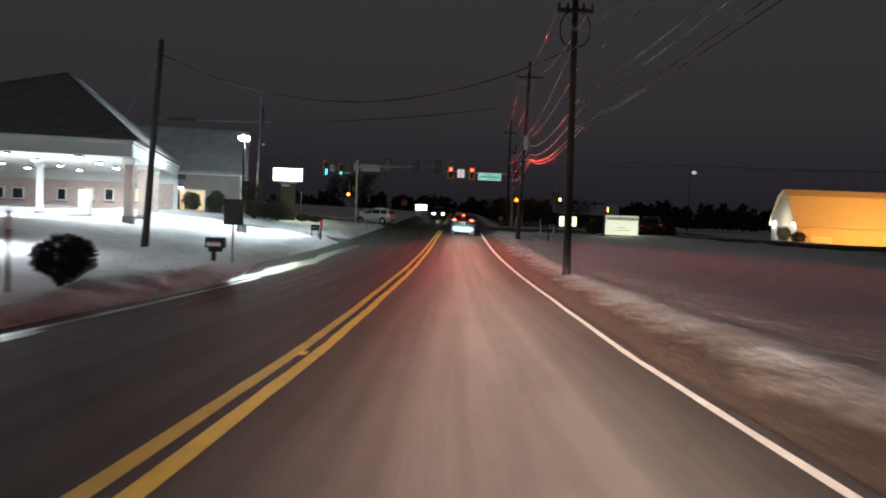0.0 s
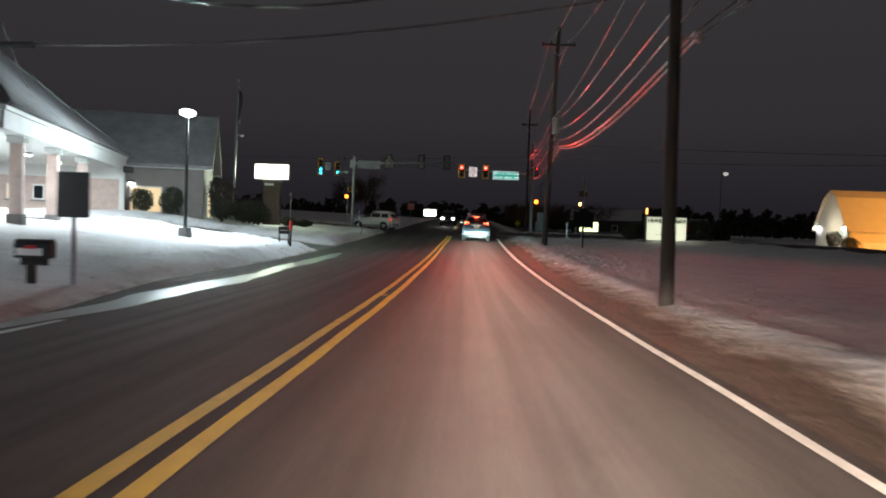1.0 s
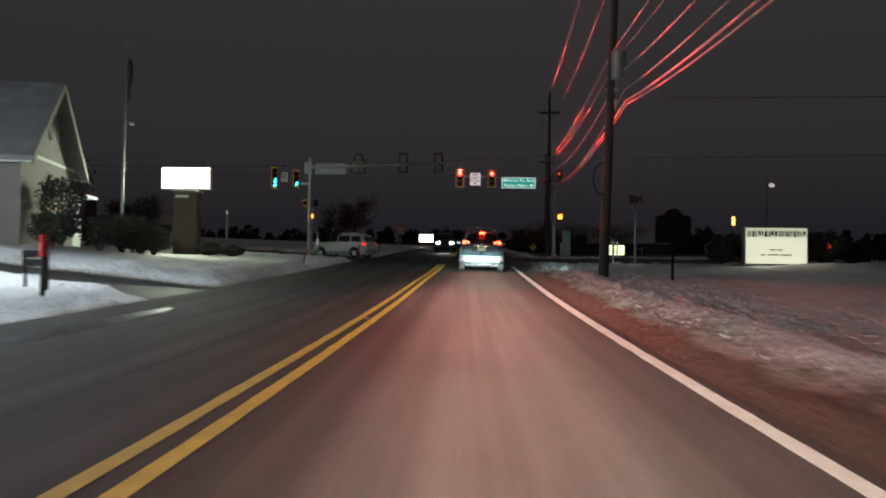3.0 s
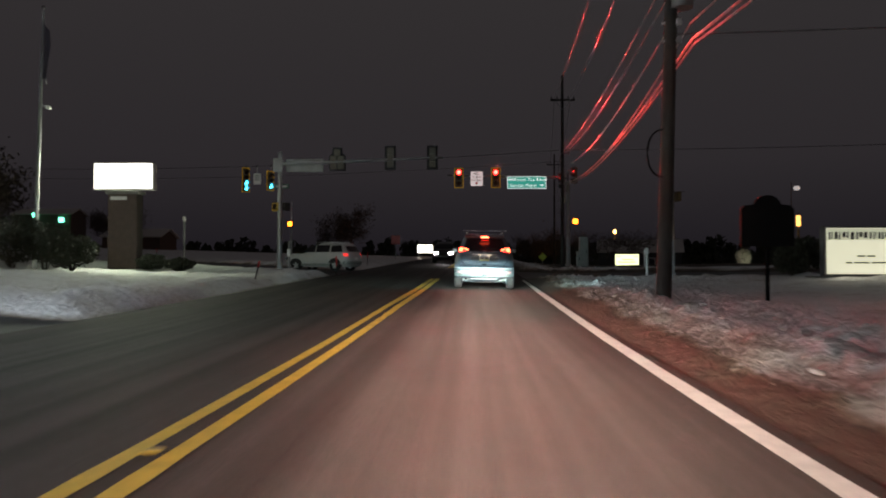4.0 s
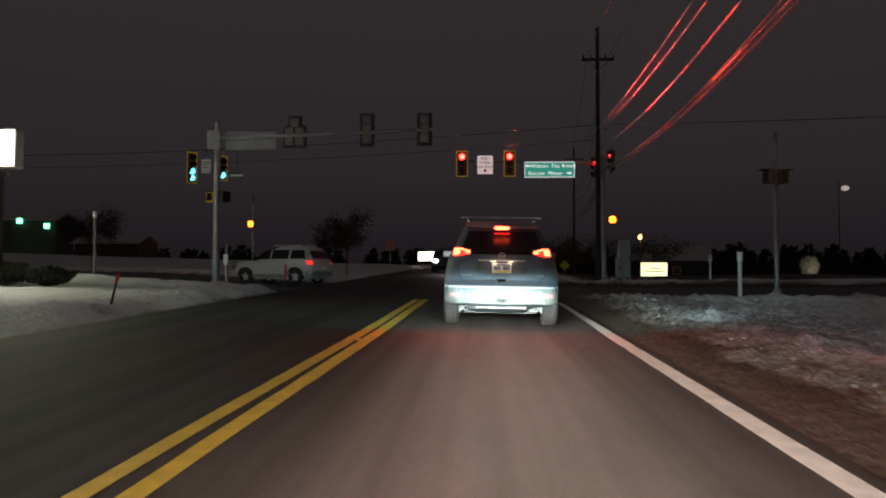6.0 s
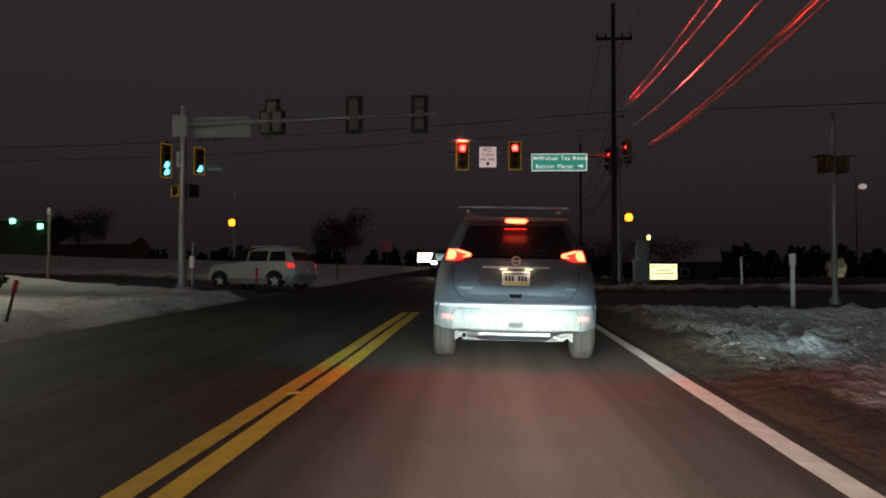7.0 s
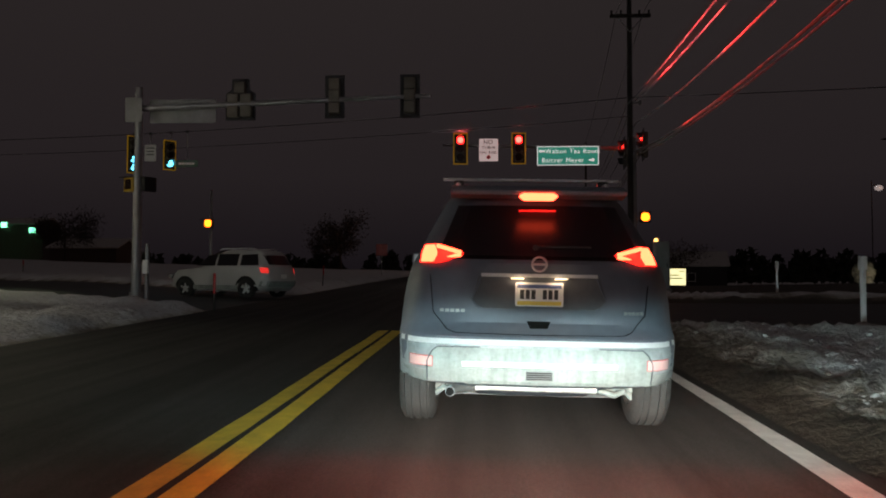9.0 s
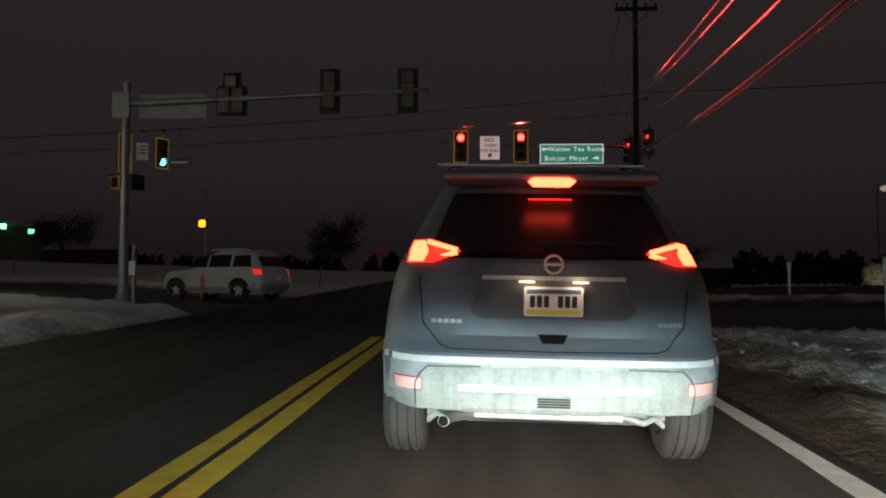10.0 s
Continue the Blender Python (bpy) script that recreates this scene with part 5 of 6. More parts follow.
M_REFLECTOR = material("pink_lit_reflector", (0.78, 0.42, 0.40), 0.3, vary=0.15, scale=14)
M_PLATE = material("number_plate_white", (0.78, 0.76, 0.72), 0.45, vary=0.08, scale=8)
M_PLATE_YELLOW = material("number_plate_yellow", (0.75, 0.55, 0.08), 0.45, vary=0.08)
M_PLATE_BLUE = material("number_plate_blue", (0.06, 0.09, 0.2), 0.45, vary=0.08)
M_PLATE_LAMP = material("plate_lamp_lens", (0.8, 0.75, 0.6), 0.3, vary=0.05, emit=(1.0, 0.85, 0.55), power=2)
M_REAR_GLASS = material("tinted_car_glass", (0.012, 0.010, 0.012), 0.3, vary=0.1, spec=0.3)
M_HEADLAMP = material("headlamp_glass", (0.9, 0.9, 0.9), 0.2, vary=0.02, emit=(1.0, 0.95, 0.9), power=25)
M_MUFFLER = material("pale_streaked_metal", (0.62, 0.61, 0.58), 0.5, 0.3, vary=0.35, scale=9)


def streaked(m, amount, sx=16.0, sz=1.6):
    """Dried salt runs, long in z, over a surface's own colour."""
    t = m.node_tree
    b = t.nodes["Principled BSDF"]
    src = b.inputs["Base Color"].links[0].from_socket
    mp = t.nodes.new("ShaderNodeMapping")
    mp.inputs["Scale"].default_value = (sx, 1.0, sz)
    t.links.new(t.nodes.new("ShaderNodeTexCoord").outputs["Object"], mp.inputs["Vector"])
    n = t.nodes.new("ShaderNodeTexNoise")
    n.inputs["Scale"].default_value, n.inputs["Detail"].default_value = 1.4, 7
    t.links.new(mp.outputs["Vector"], n.inputs["Vector"])
    r = t.nodes.new("ShaderNodeMapRange")
    r.inputs["From Min"].default_value, r.inputs["From Max"].default_value = 0.36, 0.62
    r.inputs["To Min"].default_value, r.inputs["To Max"].default_value = 1 - amount, 1 + 0.4 * amount
    t.links.new(n.outputs["Fac"], r.inputs["Value"])
    hsv = t.nodes.new("ShaderNodeHueSaturation")
    t.links.new(src, hsv.inputs["Color"])
    t.links.new(r.outputs["Result"], hsv.inputs["Value"])
    t.links.new(hsv.outputs["Color"], b.inputs["Base Color"])


streaked(M_CLADDING, 0.16)
streaked(M_BUMPER, 0.12, 9.0, 2.0)
streaked(M_MUFFLER, 0.2)

REAR = ((0.20, 0.70), (0.27, 0.52), (0.33, 0.26), (0.38, 0.05), (0.50, 0.0), (0.62, 0.0), (0.675, 0.02), (0.715, 0.09), (0.76, 0.125), (0.92, 0.13), (1.05, 0.125), (1.14, 0.15), (1.20, 0.19), (1.30, 0.27), (1.56, 0.50), (1.63, 0.58), (1.68, 0.80), (1.705, 1.15))
HALF = ((0.20, 0.50), (0.30, 0.60), (0.36, 0.86), (0.45, 0.905), (0.62, 0.92), (0.80, 0.92), (1.0, 0.89), (1.12, 0.855), (1.22, 0.805), (1.5, 0.685), (1.62, 0.62), (1.68, 0.58), (1.705, 0.48))
FRONT = ((0.20, 4.35), (0.35, 4.58), (0.6, 4.62), (0.8, 4.5), (0.98, 4.2), (1.04, 3.6), (1.12, 3.3), (1.5, 2.55), (1.66, 2.2), (1.705, 1.9))


def table(rows, v):
    return float(np.interp(v, [r[0] for r in rows], [r[1] for r in rows]))


def rear_y(x, z, rear=REAR, half=HALF):
    u = min(1.0, abs(x) / table(half, z))
    return table(rear, z) + 0.03 * u * u + 0.34 * u ** 9


def shell(levels, rear, half, front):
    """A car body as a stack of rounded level outlines."""
    bm = bmesh.new()
    rings = []
    us = (0, 0.25, 0.45, 0.62, 0.76, 0.86, 0.93, 0.975, 1.0)
    for z in levels:
        w, f = table(half, z), table(front, z)
        side = [(u * w, rear_y(u * w, z, rear, half)) for u in us]
        y0 = side[-1][1]
        side += [(w * (1 - 0.02 * k * k), y0 + (f - 0.55 - y0) * k) for k in (0.25, 0.5, 0.75, 1.0)]
        side += [(w * 0.98 * math.cos(a), f - 0.55 + 0.55 * math.sin(a)) for a in (0.35, 0.75, 1.15)]
        side += [(0, f)]
        loop = side + [(-x, y) for x, y in side[-2:0:-1]]
        rings.append([bm.verts.new((x, y, z)) for x, y in loop])
    n = len(rings[0])
    for a, b in zip(rings, rings[1:]):
        for k in range(n):
            bm.faces.new((a[k], a[(k + 1) % n], b[(k + 1) % n], b[k]))
    bm.faces.new(rings[0][::-1])
    bm.faces.new(rings[-1])
    return bm


def rear_patch(zs, xl, xr, proud, cols=10, thick=0.012, rear=REAR, half=HALF):
    """A panel that follows the rear of the body between two edges."""
    bm = bmesh.new()
    rows = []
    for z in zs:
        a, b = xl(z), xr(z)
        rows.append([bm.verts.new((a + (b - a) * k / cols, rear_y(a + (b - a) * k / cols, z, rear, half) - proud, z)) for k in range(cols + 1)])
    for r0, r1 in zip(rows, rows[1:]):
        for k in range(cols):
            bm.faces.new((r0[k], r0[k + 1], r1[k + 1], r1[k]))
    rim = [e for e in bm.edges if len(e.link_faces) == 1]
    out = bmesh.ops.extrude_edge_only(bm, edges=rim)
    for g in out["geom"]:
        if isinstance(g, bmesh.types.BMVert):
            g.co.y += proud + thick
    return bm


def side_patch(outline, w_of, s, proud=0.006):
    """A side window: (y, z) outline laid on the flank."""
    bm = bmesh.new()
    f = [bm.verts.new((s * (w_of(z) * 1.0 + proud), y, z)) for y, z in outline]
    g = [bm.verts.new((s * (w_of(z) * 0.985 - 0.03), y, z)) for y, z in outline]
    bm.faces.new(f)
    bm.faces.new(g[::-1])
    for i in range(len(f)):
        j = (i + 1) % len(f)
        bm.faces.new((f[i], f[j], g[j], g[i]))
    return bm


def wheel(parent, x, y, r=0.355, w=0.225, rim_mat=M_SIGN_BACK):
    s = 1 if x > 0 else -1
    bm = bmesh.new()
    prof = [(-w / 2, r * 0.62), (-w / 2, r * 0.86), (-w / 2 + 0.02, r * 0.96)]
    for a in (-0.075, -0.03, 0.03, 0.075):
        prof += [(a - 0.010, r), (a - 0.007, r - 0.014), (a + 0.007, r - 0.014), (a + 0.010, r)]
    prof += [(w / 2 - 0.02, r * 0.96), (w / 2, r * 0.86), (w / 2, r * 0.62)]
    n = 96

    def tread(px, pr, k):
        # cross grooves in the shoulder blocks
        return pr - (0.012 if k % 3 == 0 and abs(px) > 0.08 and pr > r * 0.9 else 0.0)
    rings = [[bm.verts.new((px, math.cos(2 * math.pi * k / n) * tread(px, pr, k), math.sin(2 * math.pi * k / n) * tread(px, pr, k))) for px, pr in prof] for k in range(n)]
    for k in range(n):
        a, b = rings[k], rings[(k + 1) % n]
        for j in range(len(prof)):
            jj = (j + 1) % len(prof)
            bm.faces.new((a[j], a[jj], b[jj], b[j]))
    wo = part("wheel", bm, M_TYRE, parent, "dusty tyre", 40)
    wo.matrix_basis = Matrix.Translation((x, y, r))
    bm = rod((s * 0.02, 0, 0), (s * (w / 2 - 0.02), 0, 0), r * 0.22, r * 0.18, 16)
    for k in range(5):
        a = 2 * math.pi * k / 5
        box(s * (w / 2 - 0.06) - 0.02, s * (w / 2 - 0.06) + 0.02, -0.035, 0.035, 0.04, r * 0.62, 0.008, bm, Matrix.Rotation(a, 4, "X"))
    part("rim", bm, rim_mat, wo)
    return wo


def lead_car():
    y = 57.6
    x = crown(58) + 1.94
    ob = thing("suv_car", (x, y, pavement_z(x, y + 1)), "grey compact SUV stopped with brake lights glowing red", "car", turn=-0.5)
    ob.matrix_basis = pose(x, y, pavement_z(x, y + 1.0), 1.2, 1.0, -0.5)
    levels = [0.20, 0.27, 0.30, 0.33, 0.36, 0.40, 0.45, 0.50, 0.56, 0.62, 0.675, 0.715, 0.76, 0.92, 1.05, 1.14, 1.20, 1.30, 1.43, 1.56, 1.63, 1.68, 1.705]
    body = part("body", shell(levels, REAR, HALF, FRONT), M_CAR_GREY, ob, "slate grey painted body", 35)
    # tailgate glass and frame
    part("rear_window", rear_patch(np.linspace(1.19, 1.54, 8), lambda z: -(0.66 - 0.34 * (z - 1.19)), lambda z: 0.66 - 0.34 * (z - 1.19), 0.008, 12), M_REAR_GLASS, ob, "dark tinted rear window")
    part("window_lower_trim", rear_patch((1.165, 1.178, 1.19), lambda z: -0.68, lambda z: 0.68, 0.010, 12), M_BLACK_MATT, ob)
    part("roof_spoiler", prism([(0.33, 1.60), (0.32, 1.635), (0.45, 1.672), (0.95, 1.712), (0.95, 1.66), (0.5, 1.585)], 1.18, "x", -0.59, 0.012), M_CAR_GREY, ob, "painted spoiler over the rear window")
    part("high_brake_light", prism([(-0.13, 1.592), (-0.10, 1.563), (0.10, 1.563), (0.13, 1.592), (0.10, 1.612), (-0.10, 1.612)], 0.05, "y", 0.30, 0.004), M_BRAKE, ob, "glowing red high brake light")
    # Glowing red strip added as a glint on the glass; no lamp there
    part("window_glint", box(-0.12, 0.12, 0.42, 0.44, 1.50, 1.505), M_BRAKE_EDGE, ob)
    w = part("wiper", box(-0.02, 0.34, 0.215, 0.235, 1.245, 1.262, 0.004), M_DARK, ob)
    part("pivot", rod((-0.02, 0.23, 1.245), (-0.02, 0.19, 1.245), 0.02, n=12), M_DARK, w)
    # roof rails and crossbar
    for s in (-1, 1):
        part("roof_rail", pipe([(s * 0.55, 1.0, 1.70), (s * 0.57, 1.15, 1.75), (s * 0.57, 2.2, 1.755), (s * 0.55, 2.5, 1.71)], 0.018, 8), M_SILVER, ob, smooth_angle=60)
    bar = part("roof_crossbar", box(-0.70, 0.70, 1.32, 1.38, 1.80, 1.818, 0.006), M_SILVER, ob, "pale roof crossbar")
    for s in (-1, 1):
        part("bar_foot", box(s * 0.57 - 0.04, s * 0.57 + 0.04, 1.31, 1.39, 1.755, 1.80, 0.008), M_DARK, bar)
    part("antenna", prism([(1.55, 1.70), (1.75, 1.70), (1.6, 1.76)], 0.03, "x", -0.015), M_DARK, ob)
    # tail lamps: an outer block and an arrow that points inwards
    for s in (-1, 1):
        def span(inner, outer, s=s):
            if s > 0:
                return inner, outer
            return (lambda z: -outer(z)), (lambda z: -inner(z))
        tip = lambda z: 0.485 + 0.15 * (abs(z - 1.2) / 0.06) ** 1.2
        rim = lambda z: 0.79 - 0.3 * max(0.0, z - 1.21)
        a, b = span(tip, rim)
        lens = part("tail_lamp", rear_patch(np.linspace(1.138, 1.265, 9), a, b, 0.018, 14), M_BRAKE_EDGE, ob, "red tail lamp glowing", 40)
        a, b = span(lambda z: 0.66 + 0.03 * abs(z - 1.2) / 0.06, lambda z: rim(z) - 0.010)
        part("brake_lens", rear_patch(np.linspace(1.144, 1.260, 6), a, b, 0.024, 6), M_BRAKE, lens, "white-hot brake lens", 40)
        for dz in (-1, 1):
            pts = [(s * (0.505 + 0.16 * k), rear_y(0.505 + 0.16 * k, 1.2) - 0.026, 1.2 + dz * (0.006 + 0.044 * k)) for k in (0, 0.33, 0.66, 1.0)]
            part("light_strip", pipe(pts, 0.013, 8), M_BRAKE, lens, smooth_angle=60)
    # tailgate: recess, garnish, plate, badge, handle
    # The recess is nearly flat; its shade comes from the darker grey
    part("tailgate_recess", rear_patch(np.linspace(0.848, 1.054, 8), lambda z: -(0.355 + 0.075 * math.sin(min(1.0, (z - 0.848) / 0.06) * 1.5) - 0.3 * max(0, z - 0.91)), lambda z: 0.355 + 0.075 * math.sin(min(1.0, (z - 0.848) / 0.06) * 1.5) - 0.3 * max(0, z - 0.91), 0.004, 12), M_RECESS, ob, "number plate recess with its shade painted in")
    part("tailgate_garnish", rear_patch((1.054, 1.066, 1.076), lambda z: -0.37, lambda z: 0.37, 0.028, 12), M_SILVER, ob, "bright garnish bar over the plate")
    part("tailgate_brow", rear_patch((1.078, 1.11, 1.14, 1.152), lambda z: -(0.36 - 0.7 * (z - 1.078)), lambda z: 0.36 - 0.7 * (z - 1.078), 0.022, 12), M_CAR_GREY, ob)
    rim = [(0.37, 1.05), (0.40, 0.97), (0.43, 0.91), (0.40, 0.866), (0.355, 0.848)]
    for s in (-1, 1):
        pts = []
        for (xa, za), (xb, zb) in zip(rim, rim[1:]):
            pts += [(s * (xa + (xb - xa) * k / 4), rear_y(xa + (xb - xa) * k / 4, za + (zb - za) * k / 4) - 0.006, za + (zb - za) * k / 4) for k in range(4)]
        part("recess_edge", pipe(pts, 0.006, 6), M_CAR_GREY, ob)
    part("recess_lip", rear_patch((0.838, 0.844, 0.850), lambda z: -0.36, lambda z: 0.36, 0.014, 12), M_CAR_GREY, ob)
    for s in (-1, 1):
        part("plate_lamp", box(s * 0.14 - 0.04, s * 0.14 + 0.04, 0.085, 0.115, 1.042, 1.05), M_PLATE_LAMP, ob, "small lit plate lamp")
    plate = part("number_plate", prism(rounded(0.305, 0.152, 0.012, 3, 0, 0.945), 0.006, "y", 0.092), M_PLATE, ob, "white, blue and yellow number plate")
    part("plate_band", box(-0.14, 0.14, 0.0885, 0.0915, 0.985, 1.008), M_PLATE_BLUE, plate)
    part("plate_band", box(-0.14, 0.14, 0.0885, 0.0915, 0.877, 0.902), M_PLATE_YELLOW, plate)
    for k in range(7):
        if k != 3:
            part("plate_mark", box(-0.122 + k * 0.036, -0.122 + k * 0.036 + 0.026, 0.0885, 0.0915, 0.915, 0.975), M_BLACK_INK, plate)
    ring = [(0.046 * math.cos(a), 0.112, 1.138 + 0.046 * math.sin(a)) for a in np.linspace(0, 2 * math.pi, 25)]
    bg = part("badge", pipe(ring, 0.007, 8), M_BADGE, ob, "round dull chrome badge ring", 60)
    part("badge_bar", box(-0.053, 0.053, 0.104, 0.118, 1.130, 1.146, 0.004), M_BADGE, bg)
    h = part("tailgate_handle", rear_patch((0.728, 0.75, 0.772), lambda z: -(0.055 + 0.5 * (z - 0.728)), lambda z: 0.055 + 0.5 * (z - 0.728), 0.012, 6), M_BLACK_MATT, ob, "black tailgate handle recess")
    part("handle_lip", rear_patch((0.774, 0.780), lambda z: -0.07, lambda z: 0.07, 0.02, 6), M_CAR_GREY, h)
    for a, step, count in ((-0.635, 0.034, 5), (0.545, 0.026, 5)):
        for k in range(count):
            part("badge_mark", rear_patch((0.822, 0.832, 0.842), lambda z: a + step * k, lambda z: a + step * k + step * 0.72, 0.006, 2), M_SIGN_BACK, ob, "small metal badge mark")
    # tailgate seam
    seam = [(-0.705, 1.06), (-0.68, 0.82), (-0.585, 0.712), (-0.53, 0.695), (0, 0.69), (0.53, 0.695), (0.585, 0.712), (0.68, 0.82), (0.705, 1.06)]
    pts = []
    for (xa, za), (xb, zb) in zip(seam, seam[1:]):
        for k in range(5):
            xx, zz = xa + (xb - xa) * k / 5, za + (zb - za) * k / 5
            pts.append((xx, rear_y(xx, zz) - 0.002, zz))
    part("tailgate_seam", pipe(pts, 0.0028, 6), M_BLACK_MATT, ob)
    # bumper
    # Silver strip painted where the body-coloured edge would catch headlights
    part("bumper_step", rear_patch((0.628, 0.64, 0.652, 0.66), lambda z: -0.90, lambda z: 0.90, 0.012, 20), M_SILVER, ob, "bumper top edge with its headlit highlight painted silver", 40)
    part("bumper_skin", rear_patch(np.linspace(0.40, 0.626, 7), lambda z: -0.912, lambda z: 0.912, 0.010, 24), M_BUMPER, ob, "salty rear bumper, paler than the body as if headlit", 40)
    part("bumper_cladding", rear_patch(np.linspace(0.385, 0.612, 9), lambda z: -(0.70 - 7.0 * max(0, z - 0.52) ** 2), lambda z: 0.70 - 7.0 * max(0, z - 0.52) ** 2, 0.020, 16), M_CLADDING, ob, "grey plastic lower bumper", 40)
    for s in (-1, 1):
        cut = [(s * 0.705, 0.39), (s * 0.705, 0.52), (s * 0.68, 0.575), (s * 0.64, 0.612), (s * 0.30, 0.618)]
        pts = []
        for (xa, za), (xb, zb) in zip(cut, cut[1:]):
            for k in range(5):
                xx, zz = xa + (xb - xa) * k / 5, za + (zb - za) * k / 5
                pts.append((xx, rear_y(xx, zz) - 0.022, zz))
        part("bumper_seam", pipe(pts, 0.0045, 6), M_RECESS, ob)
        part("bumper_corner", rear_patch(np.linspace(0.38, 0.46, 4), (lambda z: 0.66) if s > 0 else (lambda z: -0.90), (lambda z: 0.90) if s > 0 else (lambda z: -0.66), 0.014, 8), M_CLADDING, ob, "dull plastic bumper corner", 40)
    part("skid_strip", rear_patch((0.494, 0.508, 0.522), lambda z: -0.48, lambda z: 0.48, 0.036, 12), M_SILVER, ob, "bright silver skid strip")
    part("skid_panel", rear_patch(np.linspace(0.375, 0.48, 5), lambda z: -(0.42 + 0.4 * (z - 0.27)), lambda z: 0.42 + 0.4 * (z - 0.27), 0.03, 10), M_CLADDING, ob)
    g = part("bumper_grille", rear_patch((0.41, 0.44, 0.47), lambda z: -0.085, lambda z: 0.085, 0.034, 6), M_SIGN_BACK, ob)
    for k in range(4):
        part("grille_slat", rear_patch((0.416 + 0.014 * k, 0.423 + 0.014 * k), lambda z: -0.08, lambda z: 0.08, 0.038, 4), M_DARK, g)
    for s in (-1, 1):
        part("reflector_rim", rear_patch((0.484, 0.52, 0.551), (lambda z: 0.668) if s > 0 else (lambda z: -0.827), (lambda z: 0.827) if s > 0 else (lambda z: -0.668), 0.021, 6), M_RED_PLASTIC, ob, smooth_angle=40)
        part("bumper_reflector", rear_patch((0.488, 0.52, 0.547), (lambda z: 0.672) if s > 0 else (lambda z: -0.823), (lambda z: 0.823) if s > 0 else (lambda z: -0.672), 0.024, 6), M_REFLECTOR, ob, "pale pink bumper reflector", 40)
        part("parking_sensor", rod((s * 0.62, rear_y(0.62, 0.58) - 0.022, 0.56), (s * 0.62, rear_y(0.62, 0.58) - 0.028, 0.56), 0.018, n=12), M_CLADDING, ob)
        for zz, rr in ((0.27, 0.05), (0.22, 0.035)):
            part("suspension_arm", pipe([(s * 0.45, 0.66, zz + 0.04), (s * 0.56, 0.55, zz + 0.02), (s * 0.62, 0.56, zz + 0.05), (s * 0.68, 0.60, zz)], rr * 0.55, 8), M_CLADDING, ob, smooth_angle=60)
    part("muffler", rod((-0.40, 0.34, 0.325), (0.40, 0.34, 0.32), 0.036, n=16), M_MUFFLER, ob, "pale muffler under the bumper", 60)
    tail = part("exhaust_pipe", pipe([(-0.38, 0.42, 0.30), (-0.46, 0.36, 0.305), (-0.54, 0.24, 0.31), (-0.56, 0.12, 0.31)], 0.032, 14), M_SIGN_BACK, ob, smooth_angle=60)
    # Black disc on the closed pipe end stands for the mouth's shade
    part("mouth_shade_disc", rod((-0.56, 0.114, 0.31), (-0.56, 0.13, 0.31), 0.027, n=14), M_BLACK_MATT, tail)
    part("undertray", box(-0.6, 0.6, 0.75, 4.3, 0.19, 0.26), M_DARK, ob)
    for wx in (-0.805, 0.805):
        wheel(ob, wx, 0.80, 0.37, 0.245)
        wheel(ob, wx, 3.70)
    half = lambda z: table(HALF, z)
    for s in (-1, 1):
        part("side_window", side_patch([(0.95, 1.19), (1.9, 1.17), (1.9, 1.52), (1.15, 1.53)], half, s), M_REAR_GLASS, ob)
        part("side_window", side_patch([(1.98, 1.17), (3.1, 1.15), (2.6, 1.48), (1.98, 1.52)], half, s), M_REAR_GLASS, ob)
        mi = part("door_mirror", box(s * 1.0 - 0.1, s * 1.0 + 0.1, 2.95, 3.08, 1.10, 1.24, 0.03), M_CAR_GREY, ob)
        part("mirror_glass", box(s * 1.0 - 0.08, s * 1.0 + 0.08, 2.94, 2.95, 1.12, 1.22), M_CHROME, mi)
        part("door_handle", box(s * 0.915 - 0.015, s * 0.915 + 0.015, 1.3, 1.5, 0.97, 1.0, 0.006), M_CAR_GREY, ob)
    m = ob.matrix_basis
    for s in (-1, 1):
        lamp("brake_light", "SPOT", tuple(m @ Vector((s * 0.78, 0.1, 1.12))), 40, (1.0, 0.05, 0.025), tuple(m @ Vector((s * 0.78, -8, 0.5))), 0.06, 160, 0.5)
        lamp("plate_light", "POINT", tuple(m @ Vector((s * 0.12, 0.06, 1.03))), 0.35, (1.0, 0.85, 0.55), None, 0.02)
    lamp("brake_light", "SPOT", tuple(m @ Vector((0, 0.26, 1.585))), 16, (1.0, 0.05, 0.025), tuple(m @ Vector((0, -8, 0.8))), 0.05, 160, 0.5)


lead_car()

W_REAR = ((0.25, 0.2), (0.4, 0.05), (0.6, 0.0), (0.9, 0.05), (1.1, 0.1), (1.2, 0.14), (1.6, 0.35), (1.74, 0.5), (1.8, 0.9))
W_HALF = ((0.25, 0.78), (0.45, 0.90), (0.8, 0.93), (1.1, 0.90), (1.2, 0.87), (1.6, 0.74), (1.74, 0.68), (1.8, 0.58))
W_FRONT = ((0.25, 4.5), (0.45, 4.78), (0.8, 4.75), (1.05, 4.55), (1.12, 3.6), (1.2, 3.35), (1.65, 2.7), (1.8, 2.3))


